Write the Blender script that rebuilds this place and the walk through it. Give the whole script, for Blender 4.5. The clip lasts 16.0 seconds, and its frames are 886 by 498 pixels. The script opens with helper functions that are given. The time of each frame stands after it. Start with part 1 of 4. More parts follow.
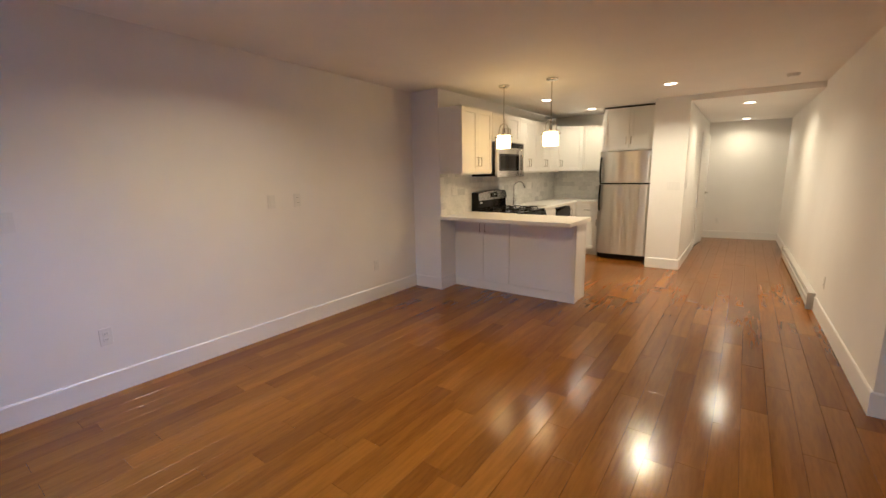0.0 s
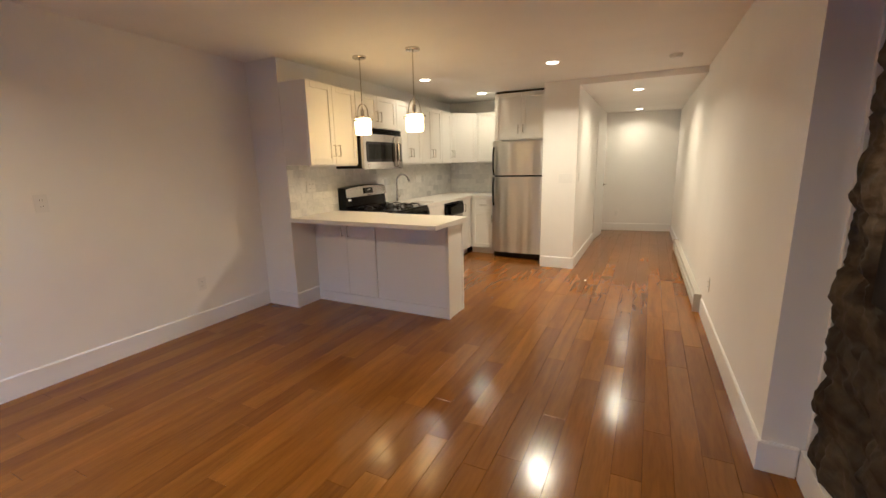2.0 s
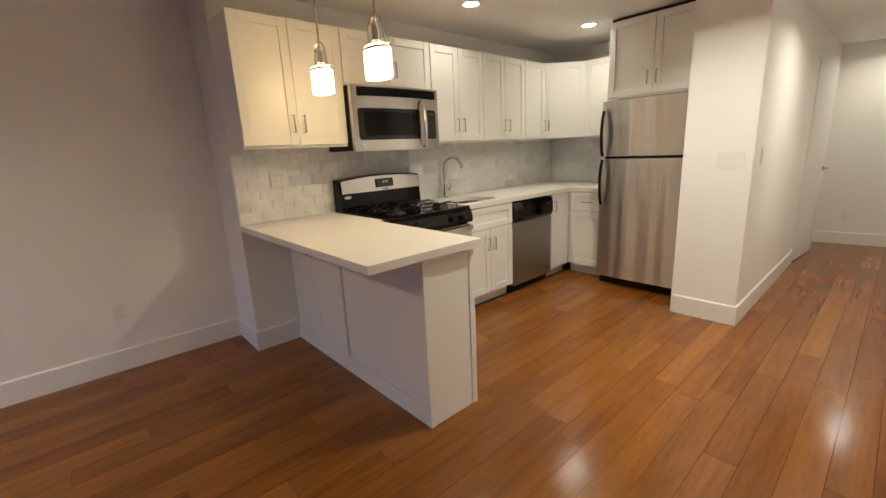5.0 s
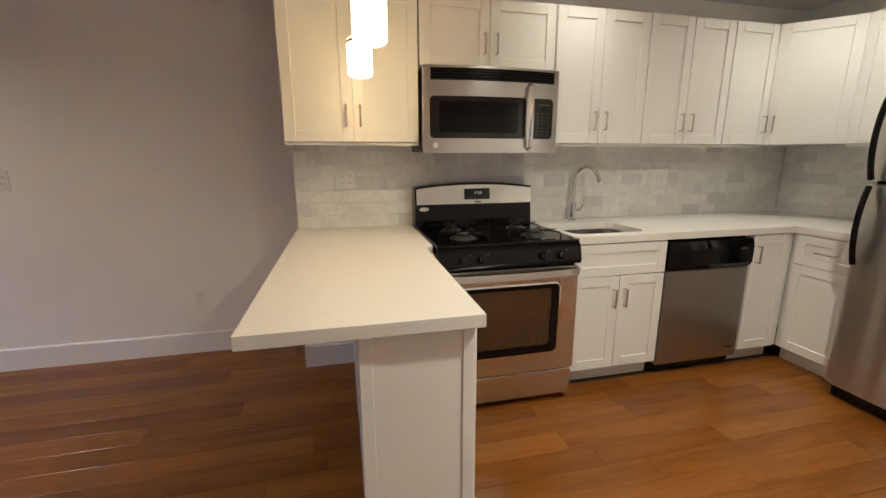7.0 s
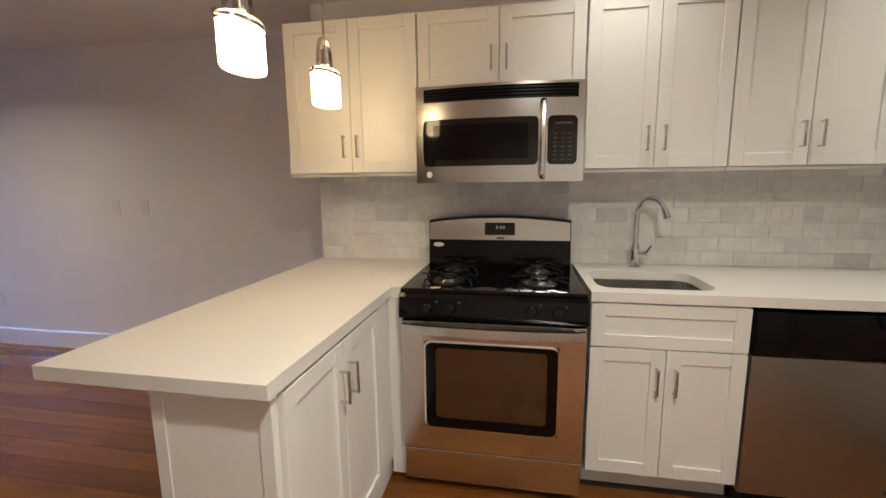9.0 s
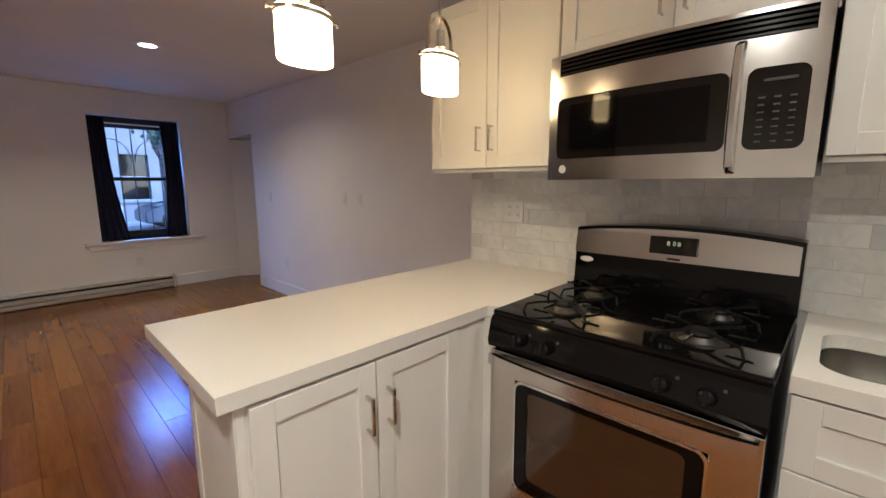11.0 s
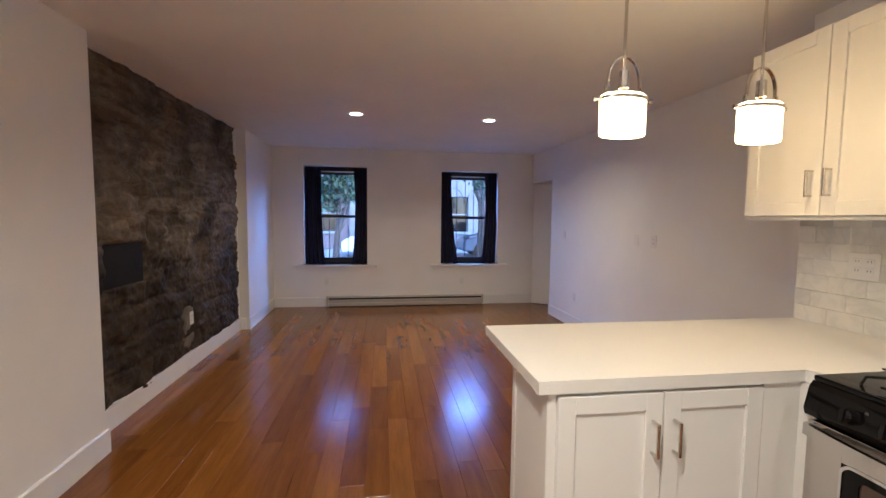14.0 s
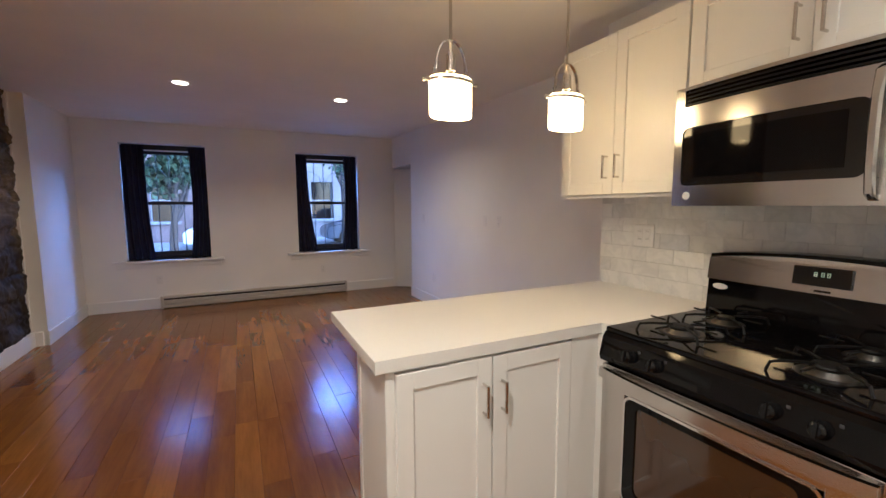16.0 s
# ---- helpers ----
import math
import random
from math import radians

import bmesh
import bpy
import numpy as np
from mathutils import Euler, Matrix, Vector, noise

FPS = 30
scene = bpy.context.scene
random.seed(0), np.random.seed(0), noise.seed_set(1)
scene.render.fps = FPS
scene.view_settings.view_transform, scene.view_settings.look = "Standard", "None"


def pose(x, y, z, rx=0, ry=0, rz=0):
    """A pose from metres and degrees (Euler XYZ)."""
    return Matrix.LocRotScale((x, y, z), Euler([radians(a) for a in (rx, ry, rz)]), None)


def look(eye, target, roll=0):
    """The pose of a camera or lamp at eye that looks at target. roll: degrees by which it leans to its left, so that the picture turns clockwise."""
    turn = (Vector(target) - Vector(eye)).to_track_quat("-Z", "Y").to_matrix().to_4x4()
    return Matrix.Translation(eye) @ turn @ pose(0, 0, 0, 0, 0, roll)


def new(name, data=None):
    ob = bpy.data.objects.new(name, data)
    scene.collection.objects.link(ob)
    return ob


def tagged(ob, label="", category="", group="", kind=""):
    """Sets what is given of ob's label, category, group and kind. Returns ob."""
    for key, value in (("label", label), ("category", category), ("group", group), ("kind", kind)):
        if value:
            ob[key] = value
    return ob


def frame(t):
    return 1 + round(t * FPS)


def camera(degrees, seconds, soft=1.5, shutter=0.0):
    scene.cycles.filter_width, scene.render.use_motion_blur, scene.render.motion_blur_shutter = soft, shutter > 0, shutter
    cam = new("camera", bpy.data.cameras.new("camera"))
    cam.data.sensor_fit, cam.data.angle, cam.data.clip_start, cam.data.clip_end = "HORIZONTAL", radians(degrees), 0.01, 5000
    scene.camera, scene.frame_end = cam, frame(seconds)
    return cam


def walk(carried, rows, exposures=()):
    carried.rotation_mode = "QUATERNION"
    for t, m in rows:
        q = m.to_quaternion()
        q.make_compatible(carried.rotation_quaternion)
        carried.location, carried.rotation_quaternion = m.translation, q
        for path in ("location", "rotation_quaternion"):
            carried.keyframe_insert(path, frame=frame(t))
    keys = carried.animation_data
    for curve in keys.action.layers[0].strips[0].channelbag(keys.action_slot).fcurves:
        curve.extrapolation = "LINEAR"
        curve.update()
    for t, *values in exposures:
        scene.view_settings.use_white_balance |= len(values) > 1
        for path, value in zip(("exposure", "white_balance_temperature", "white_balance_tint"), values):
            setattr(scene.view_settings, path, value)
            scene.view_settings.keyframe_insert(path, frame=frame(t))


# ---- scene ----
cam = camera(94.0, 16.0)
PATH = [
    (0, (0.646, 0.334, 1.416), (-0.512, 1.923, 1.053), -1.1),
    (0.5, (0.721, 0.529, 1.4), (-0.252, 2.241, 1.051), -1.2),
    (1, (0.81, 0.747, 1.426), (-0.087, 2.503, 1.088), -1.0),
    (1.5, (0.821, 1.045, 1.382), (-0.011, 2.824, 1.005), -0.7),
    (2, (0.81, 1.402, 1.393), (-0.065, 3.154, 0.988), -1.2),
    (2.5, (0.844, 1.762, 1.368), (-0.181, 3.433, 0.973), -1.1),
    (3, (0.866, 2.085, 1.372), (-0.283, 3.661, 0.93), -1.6),
    (5.5, (0.587, 3.814, 1.323), (-1.019, 4.925, 0.889), -2.0),
    (6, (0.535, 4.093, 1.326), (-1.247, 4.908, 0.924), -0.9),
    (6.5, (0.474, 4.336, 1.332), (-1.395, 4.897, 0.893), -1.5),
    (7, (0.317, 4.583, 1.325), (-1.582, 5.038, 0.893), -0.1),
    (7.5, (0.237, 4.796, 1.324), (-1.713, 5.062, 0.967), -1.0),
    (8, (0.207, 5.051, 1.326), (-1.768, 5.122, 1.024), -1.0),
    (10.5, (-0.337, 5.801, 1.346), (-1.968, 4.694, 1.006), -0.7),
    (11, (-0.455, 5.828, 1.337), (-1.88, 4.46, 1.025), -0.2),
    (11.5, (-0.45, 5.921, 1.352), (-1.612, 4.317, 1.076), 0.1),
    (12, (-0.391, 6.015, 1.362), (-1.288, 4.244, 1.121), -0.1),
    (12.5, (-0.338, 6.046, 1.363), (-1.004, 4.17, 1.169), 0.1),
    (13, (-0.293, 6.062, 1.371), (-0.78, 4.129, 1.205), 0.3),
    (13.5, (-0.269, 6.067, 1.374), (-0.625, 4.105, 1.227), 0.4),
    (14, (-0.249, 6.071, 1.375), (-0.534, 4.096, 1.233), 0.6),
    (14.5, (-0.234, 6.066, 1.373), (-0.528, 4.093, 1.229), 0.6),
    (15, (-0.251, 6.068, 1.373), (-0.648, 4.114, 1.215), 0.4),
    (15.5, (-0.305, 6.062, 1.359), (-0.903, 4.162, 1.185), 0.2),
    (16, (-0.366, 6.073, 1.355), (-1.245, 4.288, 1.147), -0.3),
]
walk(cam, [(t, look(eye, target, roll)) for t, eye, target, roll in PATH], exposures=[
    (0, 2.53, 5000, 10), (2.5, 2.46, 4850, 10), (6, 2.28, 4550, 10), (8, 2.24, 4480, 12), (11, 2.12, 4420, 13),
    (12.5, 2.34, 4450, 14), (14, 2.45, 4430, 14), (15, 2.42, 4420, 14), (16, 2.30, 4420, 14)])


# ---- world, lights ----
world = bpy.data.worlds.new("sky")
scene.world = world
world.use_nodes = True
wn = world.node_tree.nodes
sky = wn.new("ShaderNodeTexSky")
sky.sky_type, sky.sun_disc = "NISHITA", False
sky.sun_elevation, sky.sun_rotation = radians(38), radians(-29)
wn["Background"].inputs["Strength"].default_value = 0.14
world.node_tree.links.new(sky.outputs[0], wn["Background"].inputs["Color"])

sun = new("sun", bpy.data.lights.new("sun", "SUN"))
sun.data.energy, sun.data.angle, sun.data.color = 1.3, radians(12), (0.40, 0.60, 1.0)
sun.matrix_world = look((0, 0, 8), (0.5, -0.9, 7.2))

CEIL, HALL_CEIL, SOUTH_CEIL = 2.36, 2.29, 2.45
LAMP_TINT = (1.0, 0.68, 0.33)
KITCHEN_TINT = (1.0, 0.73, 0.39)
DAY = (0.34, 0.53, 1.0)


def ceiling_at(y):
    return CEIL + (SOUTH_CEIL - CEIL) * max(0.0, 4.3 - y) / 4.81 if y < 6.885 else HALL_CEIL


def area_lamp(name, eye, target, power, tint, sx, sy=None, disk=False):
    lamp = bpy.data.lights.new(name, "AREA")
    lamp.energy, lamp.color, lamp.size = power, tint, sx
    lamp.shape = "DISK" if disk else "RECTANGLE"
    if sy:
        lamp.size_y = sy
    ob = new(name, lamp)
    ob.matrix_world = look(eye, target)
    return ob


# place and power of each recessed lamp
DOWNLIGHTS = [(0.02, 1.85, 3.4), (-1.33, 1.83, 3.5), (-0.145, 5.84, 6.8), (-1.64, 5.92, 0.7), (-1.42, 7.20, 1.1), (0.59, 7.63, 3.2), (0.55, 9.98, 1.4)]
for x, y, power in DOWNLIGHTS:
    zc = HALL_CEIL if (y > 6.885 and x > -0.03) else (CEIL if y > 4.3 else ceiling_at(y))
    area_lamp("downlight_lamp", (x, y, zc - 0.014), (x, y, 0), power, LAMP_TINT if y < 4.3 else KITCHEN_TINT, 0.11, disk=True).data.spread = radians(150)
# unseen area lamps added outside, above the windows, to strengthen the sky's light
for x, power in ((0.48, 9.0), (-1.635, 50.0)):
    area_lamp("daylight_fill", (x, -2.1, 2.92), (x * 0.8 - 0.1, 3.6, 0.3), power, DAY, 2.0, 1.0)


# ---- materials ----
def material(name):
    m = bpy.data.materials.new(name)
    m.use_nodes = True
    nt = m.node_tree
    return m, nt, nt.nodes["Principled BSDF"], nt.nodes, nt.links


def coords(nt, scale=(1, 1, 1), kind="Object"):
    tc = nt.nodes.new("ShaderNodeTexCoord")
    mp = nt.nodes.new("ShaderNodeMapping")
    mp.inputs["Scale"].default_value = scale
    nt.links.new(tc.outputs[kind], mp.inputs["Vector"])
    return mp.outputs[0]


def noise_tex(nt, vec, scale, detail=4.0, rough=0.55, distort=0.0):
    n = nt.nodes.new("ShaderNodeTexNoise")
    n.inputs["Scale"].default_value, n.inputs["Detail"].default_value = scale, detail
    n.inputs["Roughness"].default_value, n.inputs["Distortion"].default_value = rough, distort
    nt.links.new(vec, n.inputs["Vector"])
    return n.outputs["Fac"]


def ramp(nt, fac, stops):
    r = nt.nodes.new("ShaderNodeValToRGB")
    els = r.color_ramp.elements
    while len(els) < len(stops):
        els.new(0.5)
    for e, (p, c) in zip(els, stops):
        e.position, e.color = p, (*c, 1) if len(c) == 3 else c
    nt.links.new(fac, r.inputs[0])
    return r.outputs[0]


def span(nt, fac, a, b):
    r = nt.nodes.new("ShaderNodeMapRange")
    r.inputs["To Min"].default_value, r.inputs["To Max"].default_value = a, b
    nt.links.new(fac, r.inputs["Value"])
    return r.outputs[0]


def bump(nt, bsdf, height, strength, dist):
    b = nt.nodes.new("ShaderNodeBump")
    b.inputs["Strength"].default_value, b.inputs["Distance"].default_value = strength, dist
    nt.links.new(height, b.inputs["Height"])
    nt.links.new(b.outputs[0], bsdf.inputs["Normal"])


def mix(nt, fac, a, b, blend="MIX"):
    m = nt.nodes.new("ShaderNodeMix")
    m.data_type, m.blend_type = "RGBA", blend
    for sock, v in ((m.inputs[0], fac), (m.inputs[6], a), (m.inputs[7], b)):
        if isinstance(v, (int, float)):
            sock.default_value = v
        elif isinstance(v, tuple):
            sock.default_value = (*v, 1)
        else:
            nt.links.new(v, sock)
    return m.outputs[2]


def paint(name, base, rough=0.5, grain=0.04, relief=0.0008, world_scale=1.0, spec=0.5):
    """Painted or lacquered surface with faint blotches and roller grain."""
    m, nt, b, n, l = material(name)
    v = coords(nt)
    big = noise_tex(nt, v, 1.7 * world_scale, 3)
    fine = noise_tex(nt, v, 90 * world_scale, 3)
    lo = tuple(max(0, c * (1 - grain)) for c in base)
    hi = tuple(min(1, c * (1 + grain * 0.6)) for c in base)
    l.new(ramp(nt, big, [(0.3, lo), (0.7, hi)]), b.inputs["Base Color"])
    l.new(span(nt, big, rough - 0.06, rough + 0.06), b.inputs["Roughness"])
    b.inputs["Specular IOR Level"].default_value = spec
    if relief:
        bump(nt, b, fine, 0.25, relief)
    return m


def metal(name, base, rough, along=(1, 1, 60), relief=0.0):
    """Brushed metal, the brushing stretched across the small axis."""
    m, nt, b, n, l = material(name)
    v = coords(nt, along)
    f = noise_tex(nt, v, 6, 4, 0.7)
    big = noise_tex(nt, coords(nt), 2.3, 2)
    b.inputs["Metallic"].default_value = 1
    col = ramp(nt, f, [(0.25, tuple(c * 0.94 for c in base)), (0.75, base)])
    l.new(col, b.inputs["Base Color"])
    mul = nt.nodes.new("ShaderNodeMath")
    mul.operation = "ADD"
    l.new(span(nt, f, rough - 0.02, rough + 0.02), mul.inputs[0])
    l.new(span(nt, big, -0.05, 0.05), mul.inputs[1])
    l.new(mul.outputs[0], b.inputs["Roughness"])
    if relief:
        tan = nt.nodes.new("ShaderNodeTangent")
        tan.direction_type, tan.axis = "RADIAL", "Z"
        l.new(tan.outputs[0], b.inputs["Tangent"])
        b.inputs["Anisotropic"].default_value = 0.9
        b.inputs["Anisotropic Rotation"].default_value = 0.25
        wave = noise_tex(nt, coords(nt, (1, 1, 0.015)), 6.0, 1, 0.3, 0.0)
        bump(nt, b, wave, 0.9, relief)
    return m


def wood_floor(name):
    m, nt, b, n, l = material(name)
    rnd = n.new("ShaderNodeObjectInfo").outputs["Random"]
    tc = n.new("ShaderNodeNewGeometry").outputs["Position"]
    off = n.new("ShaderNodeCombineXYZ")
    sc = n.new("ShaderNodeMath")
    sc.operation = "MULTIPLY"
    sc.inputs[1].default_value = 40
    l.new(rnd, sc.inputs[0])
    l.new(sc.outputs[0], off.inputs[0])
    l.new(sc.outputs[0], off.inputs[1])
    add = n.new("ShaderNodeVectorMath")
    l.new(tc, add.inputs[0])
    l.new(off.outputs[0], add.inputs[1])
    mp = n.new("ShaderNodeMapping")
    mp.inputs["Scale"].default_value = (1.0, 0.09, 1.0)
    l.new(add.outputs[0], mp.inputs[0])
    fine = noise_tex(nt, mp.outputs[0], 70, 4, 0.6, 0.3)
    mp2 = n.new("ShaderNodeMapping")
    mp2.inputs["Scale"].default_value = (1.0, 0.09, 1.0)
    l.new(add.outputs[0], mp2.inputs[0])
    wide = noise_tex(nt, mp2.outputs[0], 13, 4, 0.55, 0.7)
    tone = ramp(nt, rnd, [(0.0, (0.185, 0.074, 0.013)), (0.3, (0.225, 0.094, 0.016)), (0.55, (0.260, 0.110, 0.019)),
                          (0.8, (0.295, 0.130, 0.024)), (1.0, (0.350, 0.162, 0.033))])
    c1 = mix(nt, span(nt, wide, 0.0, 0.6), tone, (0.17, 0.068, 0.012), "MIX")
    c1 = mix(nt, 0.6, c1, ramp(nt, wide, [(0.28, (0.52, 0.44, 0.38)), (0.5, (0.9, 0.86, 0.82)), (0.72, (1.25, 1.2, 1.12))]), "MULTIPLY")
    c2 = mix(nt, 0.25, c1, ramp(nt, fine, [(0.36, (0.48, 0.42, 0.38)), (0.56, (1, 1, 1))]), "MULTIPLY")
    c2 = mix(nt, 1.0, c2, (0.98, 0.90, 0.45), "MULTIPLY")
    l.new(c2, b.inputs["Base Color"])
    smear = noise_tex(nt, tc, 2.2, 4, 0.6)
    l.new(span(nt, smear, 0.09, 0.27), b.inputs["Roughness"])
    b.inputs["Specular IOR Level"].default_value = 0.36
    return m


M_WALL = paint("wall_paint", (0.84, 0.825, 0.79), 0.55, 0.03, 0.0006)
M_CEIL = paint("ceiling_paint", (0.86, 0.84, 0.80), 0.7, 0.03, 0.0006)
M_TRIM = paint("trim_gloss_paint", (0.82, 0.81, 0.78), 0.3, 0.03, 0.0)
M_CAB = paint("cabinet_lacquer", (0.82, 0.81, 0.77), 0.33, 0.02, 0.0)
M_PLASTIC = paint("white_plastic", (0.78, 0.77, 0.74), 0.35, 0.02, 0.0)
M_DARK = paint("dark_slot", (0.02, 0.02, 0.02), 0.5, 0.1, 0.0)
M_STEEL = metal("brushed_steel", (0.65, 0.635, 0.61), 0.21, (2, 2, 190))
M_STEELV = metal("brushed_steel_sheet", (0.68, 0.66, 0.62), 0.36, (1, 1, 120), 0.05)
M_STEELD = metal("brushed_steel_dull", (0.43, 0.42, 0.40), 0.36, (1, 1, 50))
M_NICKEL = metal("satin_nickel", (0.62, 0.59, 0.54), 0.24, (4, 4, 4))
M_CHROME = metal("chrome", (0.78, 0.78, 0.78), 0.09, (4, 4, 4))
M_ENAMEL = paint("black_enamel", (0.004, 0.004, 0.0045), 0.07, 0.2, 0.0, spec=0.22)
M_BURNER = metal("burner_metal", (0.10, 0.095, 0.09), 0.38, (4, 4, 4))
M_BLACK = paint("black_plastic", (0.007, 0.007, 0.008), 0.25, 0.2, 0.0, spec=0.3)
M_IRON = paint("cast_iron", (0.007, 0.007, 0.007), 0.45, 0.3, 0.0012, spec=0.2)
M_GLASSDARK = paint("dark_glass", (0.012, 0.010, 0.009), 0.06, 0.2, 0.0)
M_OVENGLASS = paint("oven_glass", (0.050, 0.026, 0.012), 0.07, 0.3, 0.0, spec=0.9)
M_WINFRAME = paint("black_window_paint", (0.012, 0.012, 0.016), 0.35, 0.2, 0.0)
M_HEATER = paint("heater_enamel", (0.52, 0.49, 0.43), 0.4, 0.05, 0.0)
M_FLOOR = wood_floor("plank_wood")
M_SUB = paint("subfloor", (0.02, 0.012, 0.008), 0.8, 0.2)


def quartz():
    m, nt, b, n, l = material("white_quartz")
    v = coords(nt)
    sp = noise_tex(nt, v, 260, 2, 0.5)
    big = noise_tex(nt, v, 3, 3)
    c = ramp(nt, sp, [(0.30, (0.75, 0.73, 0.69)), (0.42, (0.80, 0.78, 0.73)), (1, (0.83, 0.81, 0.76))])
    l.new(mix(nt, span(nt, big, 0, 0.12), c, (0.7, 0.67, 0.6)), b.inputs["Base Color"])
    b.inputs["Roughness"].default_value = 0.42
    return m


def marble():
    m, nt, b, n, l = material("marble_tile")
    rnd = n.new("ShaderNodeObjectInfo").outputs["Random"]
    pos = n.new("ShaderNodeNewGeometry").outputs["Position"]
    off = n.new("ShaderNodeVectorMath")
    off.operation = "MULTIPLY_ADD"
    l.new(rnd, off.inputs[0])
    off.inputs[1].default_value = (31, 17, 23)
    l.new(pos, off.inputs[2])
    vein = noise_tex(nt, off.outputs[0], 7, 6, 0.6, 0.6)
    soft = noise_tex(nt, off.outputs[0], 4.5, 3)
    tone = ramp(nt, rnd, [(0.0, (0.66, 0.66, 0.65)), (0.10, (0.77, 0.77, 0.75)), (0.35, (0.83, 0.825, 0.80)), (1, (0.86, 0.855, 0.83))])
    c = mix(nt, 0.45, tone, ramp(nt, vein, [(0.42, (1, 1, 1)), (0.49, (0.80, 0.81, 0.82)), (0.56, (1, 1, 1))]), "MULTIPLY")
    c = mix(nt, 0.6, c, ramp(nt, soft, [(0.35, (0.86, 0.86, 0.86)), (0.65, (1.05, 1.05, 1.03))]), "MULTIPLY")
    l.new(c, b.inputs["Base Color"])
    b.inputs["Roughness"].default_value = 0.2
    return m


def masonry():
    m, nt, b, n, l = material("dark_masonry")
    v = coords(nt)
    big = noise_tex(nt, v, 2.1, 5, 0.6, 0.6)
    st = noise_tex(nt, coords(nt, (1, 0.45, 1.6)), 7, 6, 0.65, 0.8)
    fine = noise_tex(nt, v, 42, 5, 0.7)
    c = ramp(nt, st, [(0.28, (0.022, 0.017, 0.012)), (0.46, (0.066, 0.056, 0.043)), (0.60, (0.105, 0.093, 0.074)), (0.76, (0.150, 0.134, 0.108))])
    c = mix(nt, 0.8, c, ramp(nt, big, [(0.36, (0.25, 0.23, 0.22)), (0.62, (1.6, 1.55, 1.45))]), "MULTIPLY")
    c = mix(nt, 0.4, c, ramp(nt, fine, [(0.35, (0.5, 0.5, 0.5)), (0.65, (1.2, 1.2, 1.2))]), "MULTIPLY")
    # darker towards the floor and lighter towards the top, broken up by noise
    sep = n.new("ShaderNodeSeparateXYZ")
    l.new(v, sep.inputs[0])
    height_mix = n.new("ShaderNodeMath")
    height_mix.operation = "MULTIPLY_ADD"
    l.new(big, height_mix.inputs[0])
    height_mix.inputs[1].default_value = 1.1
    l.new(sep.outputs["Z"], height_mix.inputs[2])
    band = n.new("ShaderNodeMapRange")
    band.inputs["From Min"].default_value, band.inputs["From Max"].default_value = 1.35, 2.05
    l.new(height_mix.outputs[0], band.inputs["Value"])
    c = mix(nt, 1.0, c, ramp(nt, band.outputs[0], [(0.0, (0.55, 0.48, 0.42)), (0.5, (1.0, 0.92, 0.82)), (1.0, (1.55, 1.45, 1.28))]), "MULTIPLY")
    l.new(c, b.inputs["Base Color"])
    l.new(span(nt, fine, 0.5, 0.85), b.inputs["Roughness"])
    b.inputs["Specular IOR Level"].default_value = 0.25
    bump(nt, b, mix(nt, 0.5, fine, st), 0.35, 0.007)
    return m


def fabric():
    m, nt, b, n, l = material("navy_curtain_cloth")
    v = coords(nt)
    f = noise_tex(nt, coords(nt, (1, 1, 0.2)), 300, 2)
    big = noise_tex(nt, v, 6, 3)
    l.new(ramp(nt, big, [(0.3, (0.004, 0.005, 0.026)), (0.7, (0.008, 0.010, 0.048))]), b.inputs["Base Color"])
    b.inputs["Roughness"].default_value = 0.9
    b.inputs["Sheen Weight"].default_value = 0.05
    bump(nt, b, f, 0.3, 0.0006)
    return m


def glow(name, tint, strength):
    m, nt, b, n, l = material(name)
    b.inputs["Base Color"].default_value = (0.8, 0.78, 0.72, 1)
    b.inputs["Emission Color"].default_value = (*tint, 1)
    b.inputs["Emission Strength"].default_value = strength
    b.inputs["Roughness"].default_value = 0.25
    return m


def clear_glass():
    m, nt, b, n, l = material("window_glass")
    b.inputs["Base Color"].default_value = (0.93, 0.96, 1.0, 1)
    b.inputs["Transmission Weight"].default_value = 1
    b.inputs["Roughness"].default_value = 0.0
    b.inputs["IOR"].default_value = 1.45
    return m


M_QUARTZ, M_MARBLE, M_STONE, M_CLOTH = quartz(), marble(), masonry(), fabric()
M_GREYBAR = paint("grey_print", (0.065, 0.065, 0.065), 0.5, 0.05, 0.0)
M_GROUT = paint("grout", (0.80, 0.795, 0.77), 0.8, 0.05)
M_MORTAR = paint("mortar", (0.17, 0.145, 0.11), 0.9, 0.45, 0.01, 4)
M_SHADE = glow("opal_glass_lit", (1.0, 0.57, 0.17), 3.6)
M_LED = glow("downlight_diffuser", (1.0, 0.74, 0.40), 3.0)
M_DIGIT = glow("green_digits", (0.1, 1.0, 0.25), 0.012)
M_GLASS = clear_glass()


# ---- mesh helpers ----
def add_box(bm, x0, x1, y0, y1, z0, z1, bev=0.0, seg=2):
    r = bmesh.ops.create_cube(bm, size=1.0)
    for v in r["verts"]:
        v.co = Vector(((x0 + x1) / 2 + v.co.x * (x1 - x0), (y0 + y1) / 2 + v.co.y * (y1 - y0), (z0 + z1) / 2 + v.co.z * (z1 - z0)))
    if bev > 0:
        edges = list({e for v in r["verts"] for e in v.link_edges})
        bmesh.ops.bevel(bm, geom=edges, offset=bev, segments=seg, profile=0.5, affect="EDGES", clamp_overlap=True)


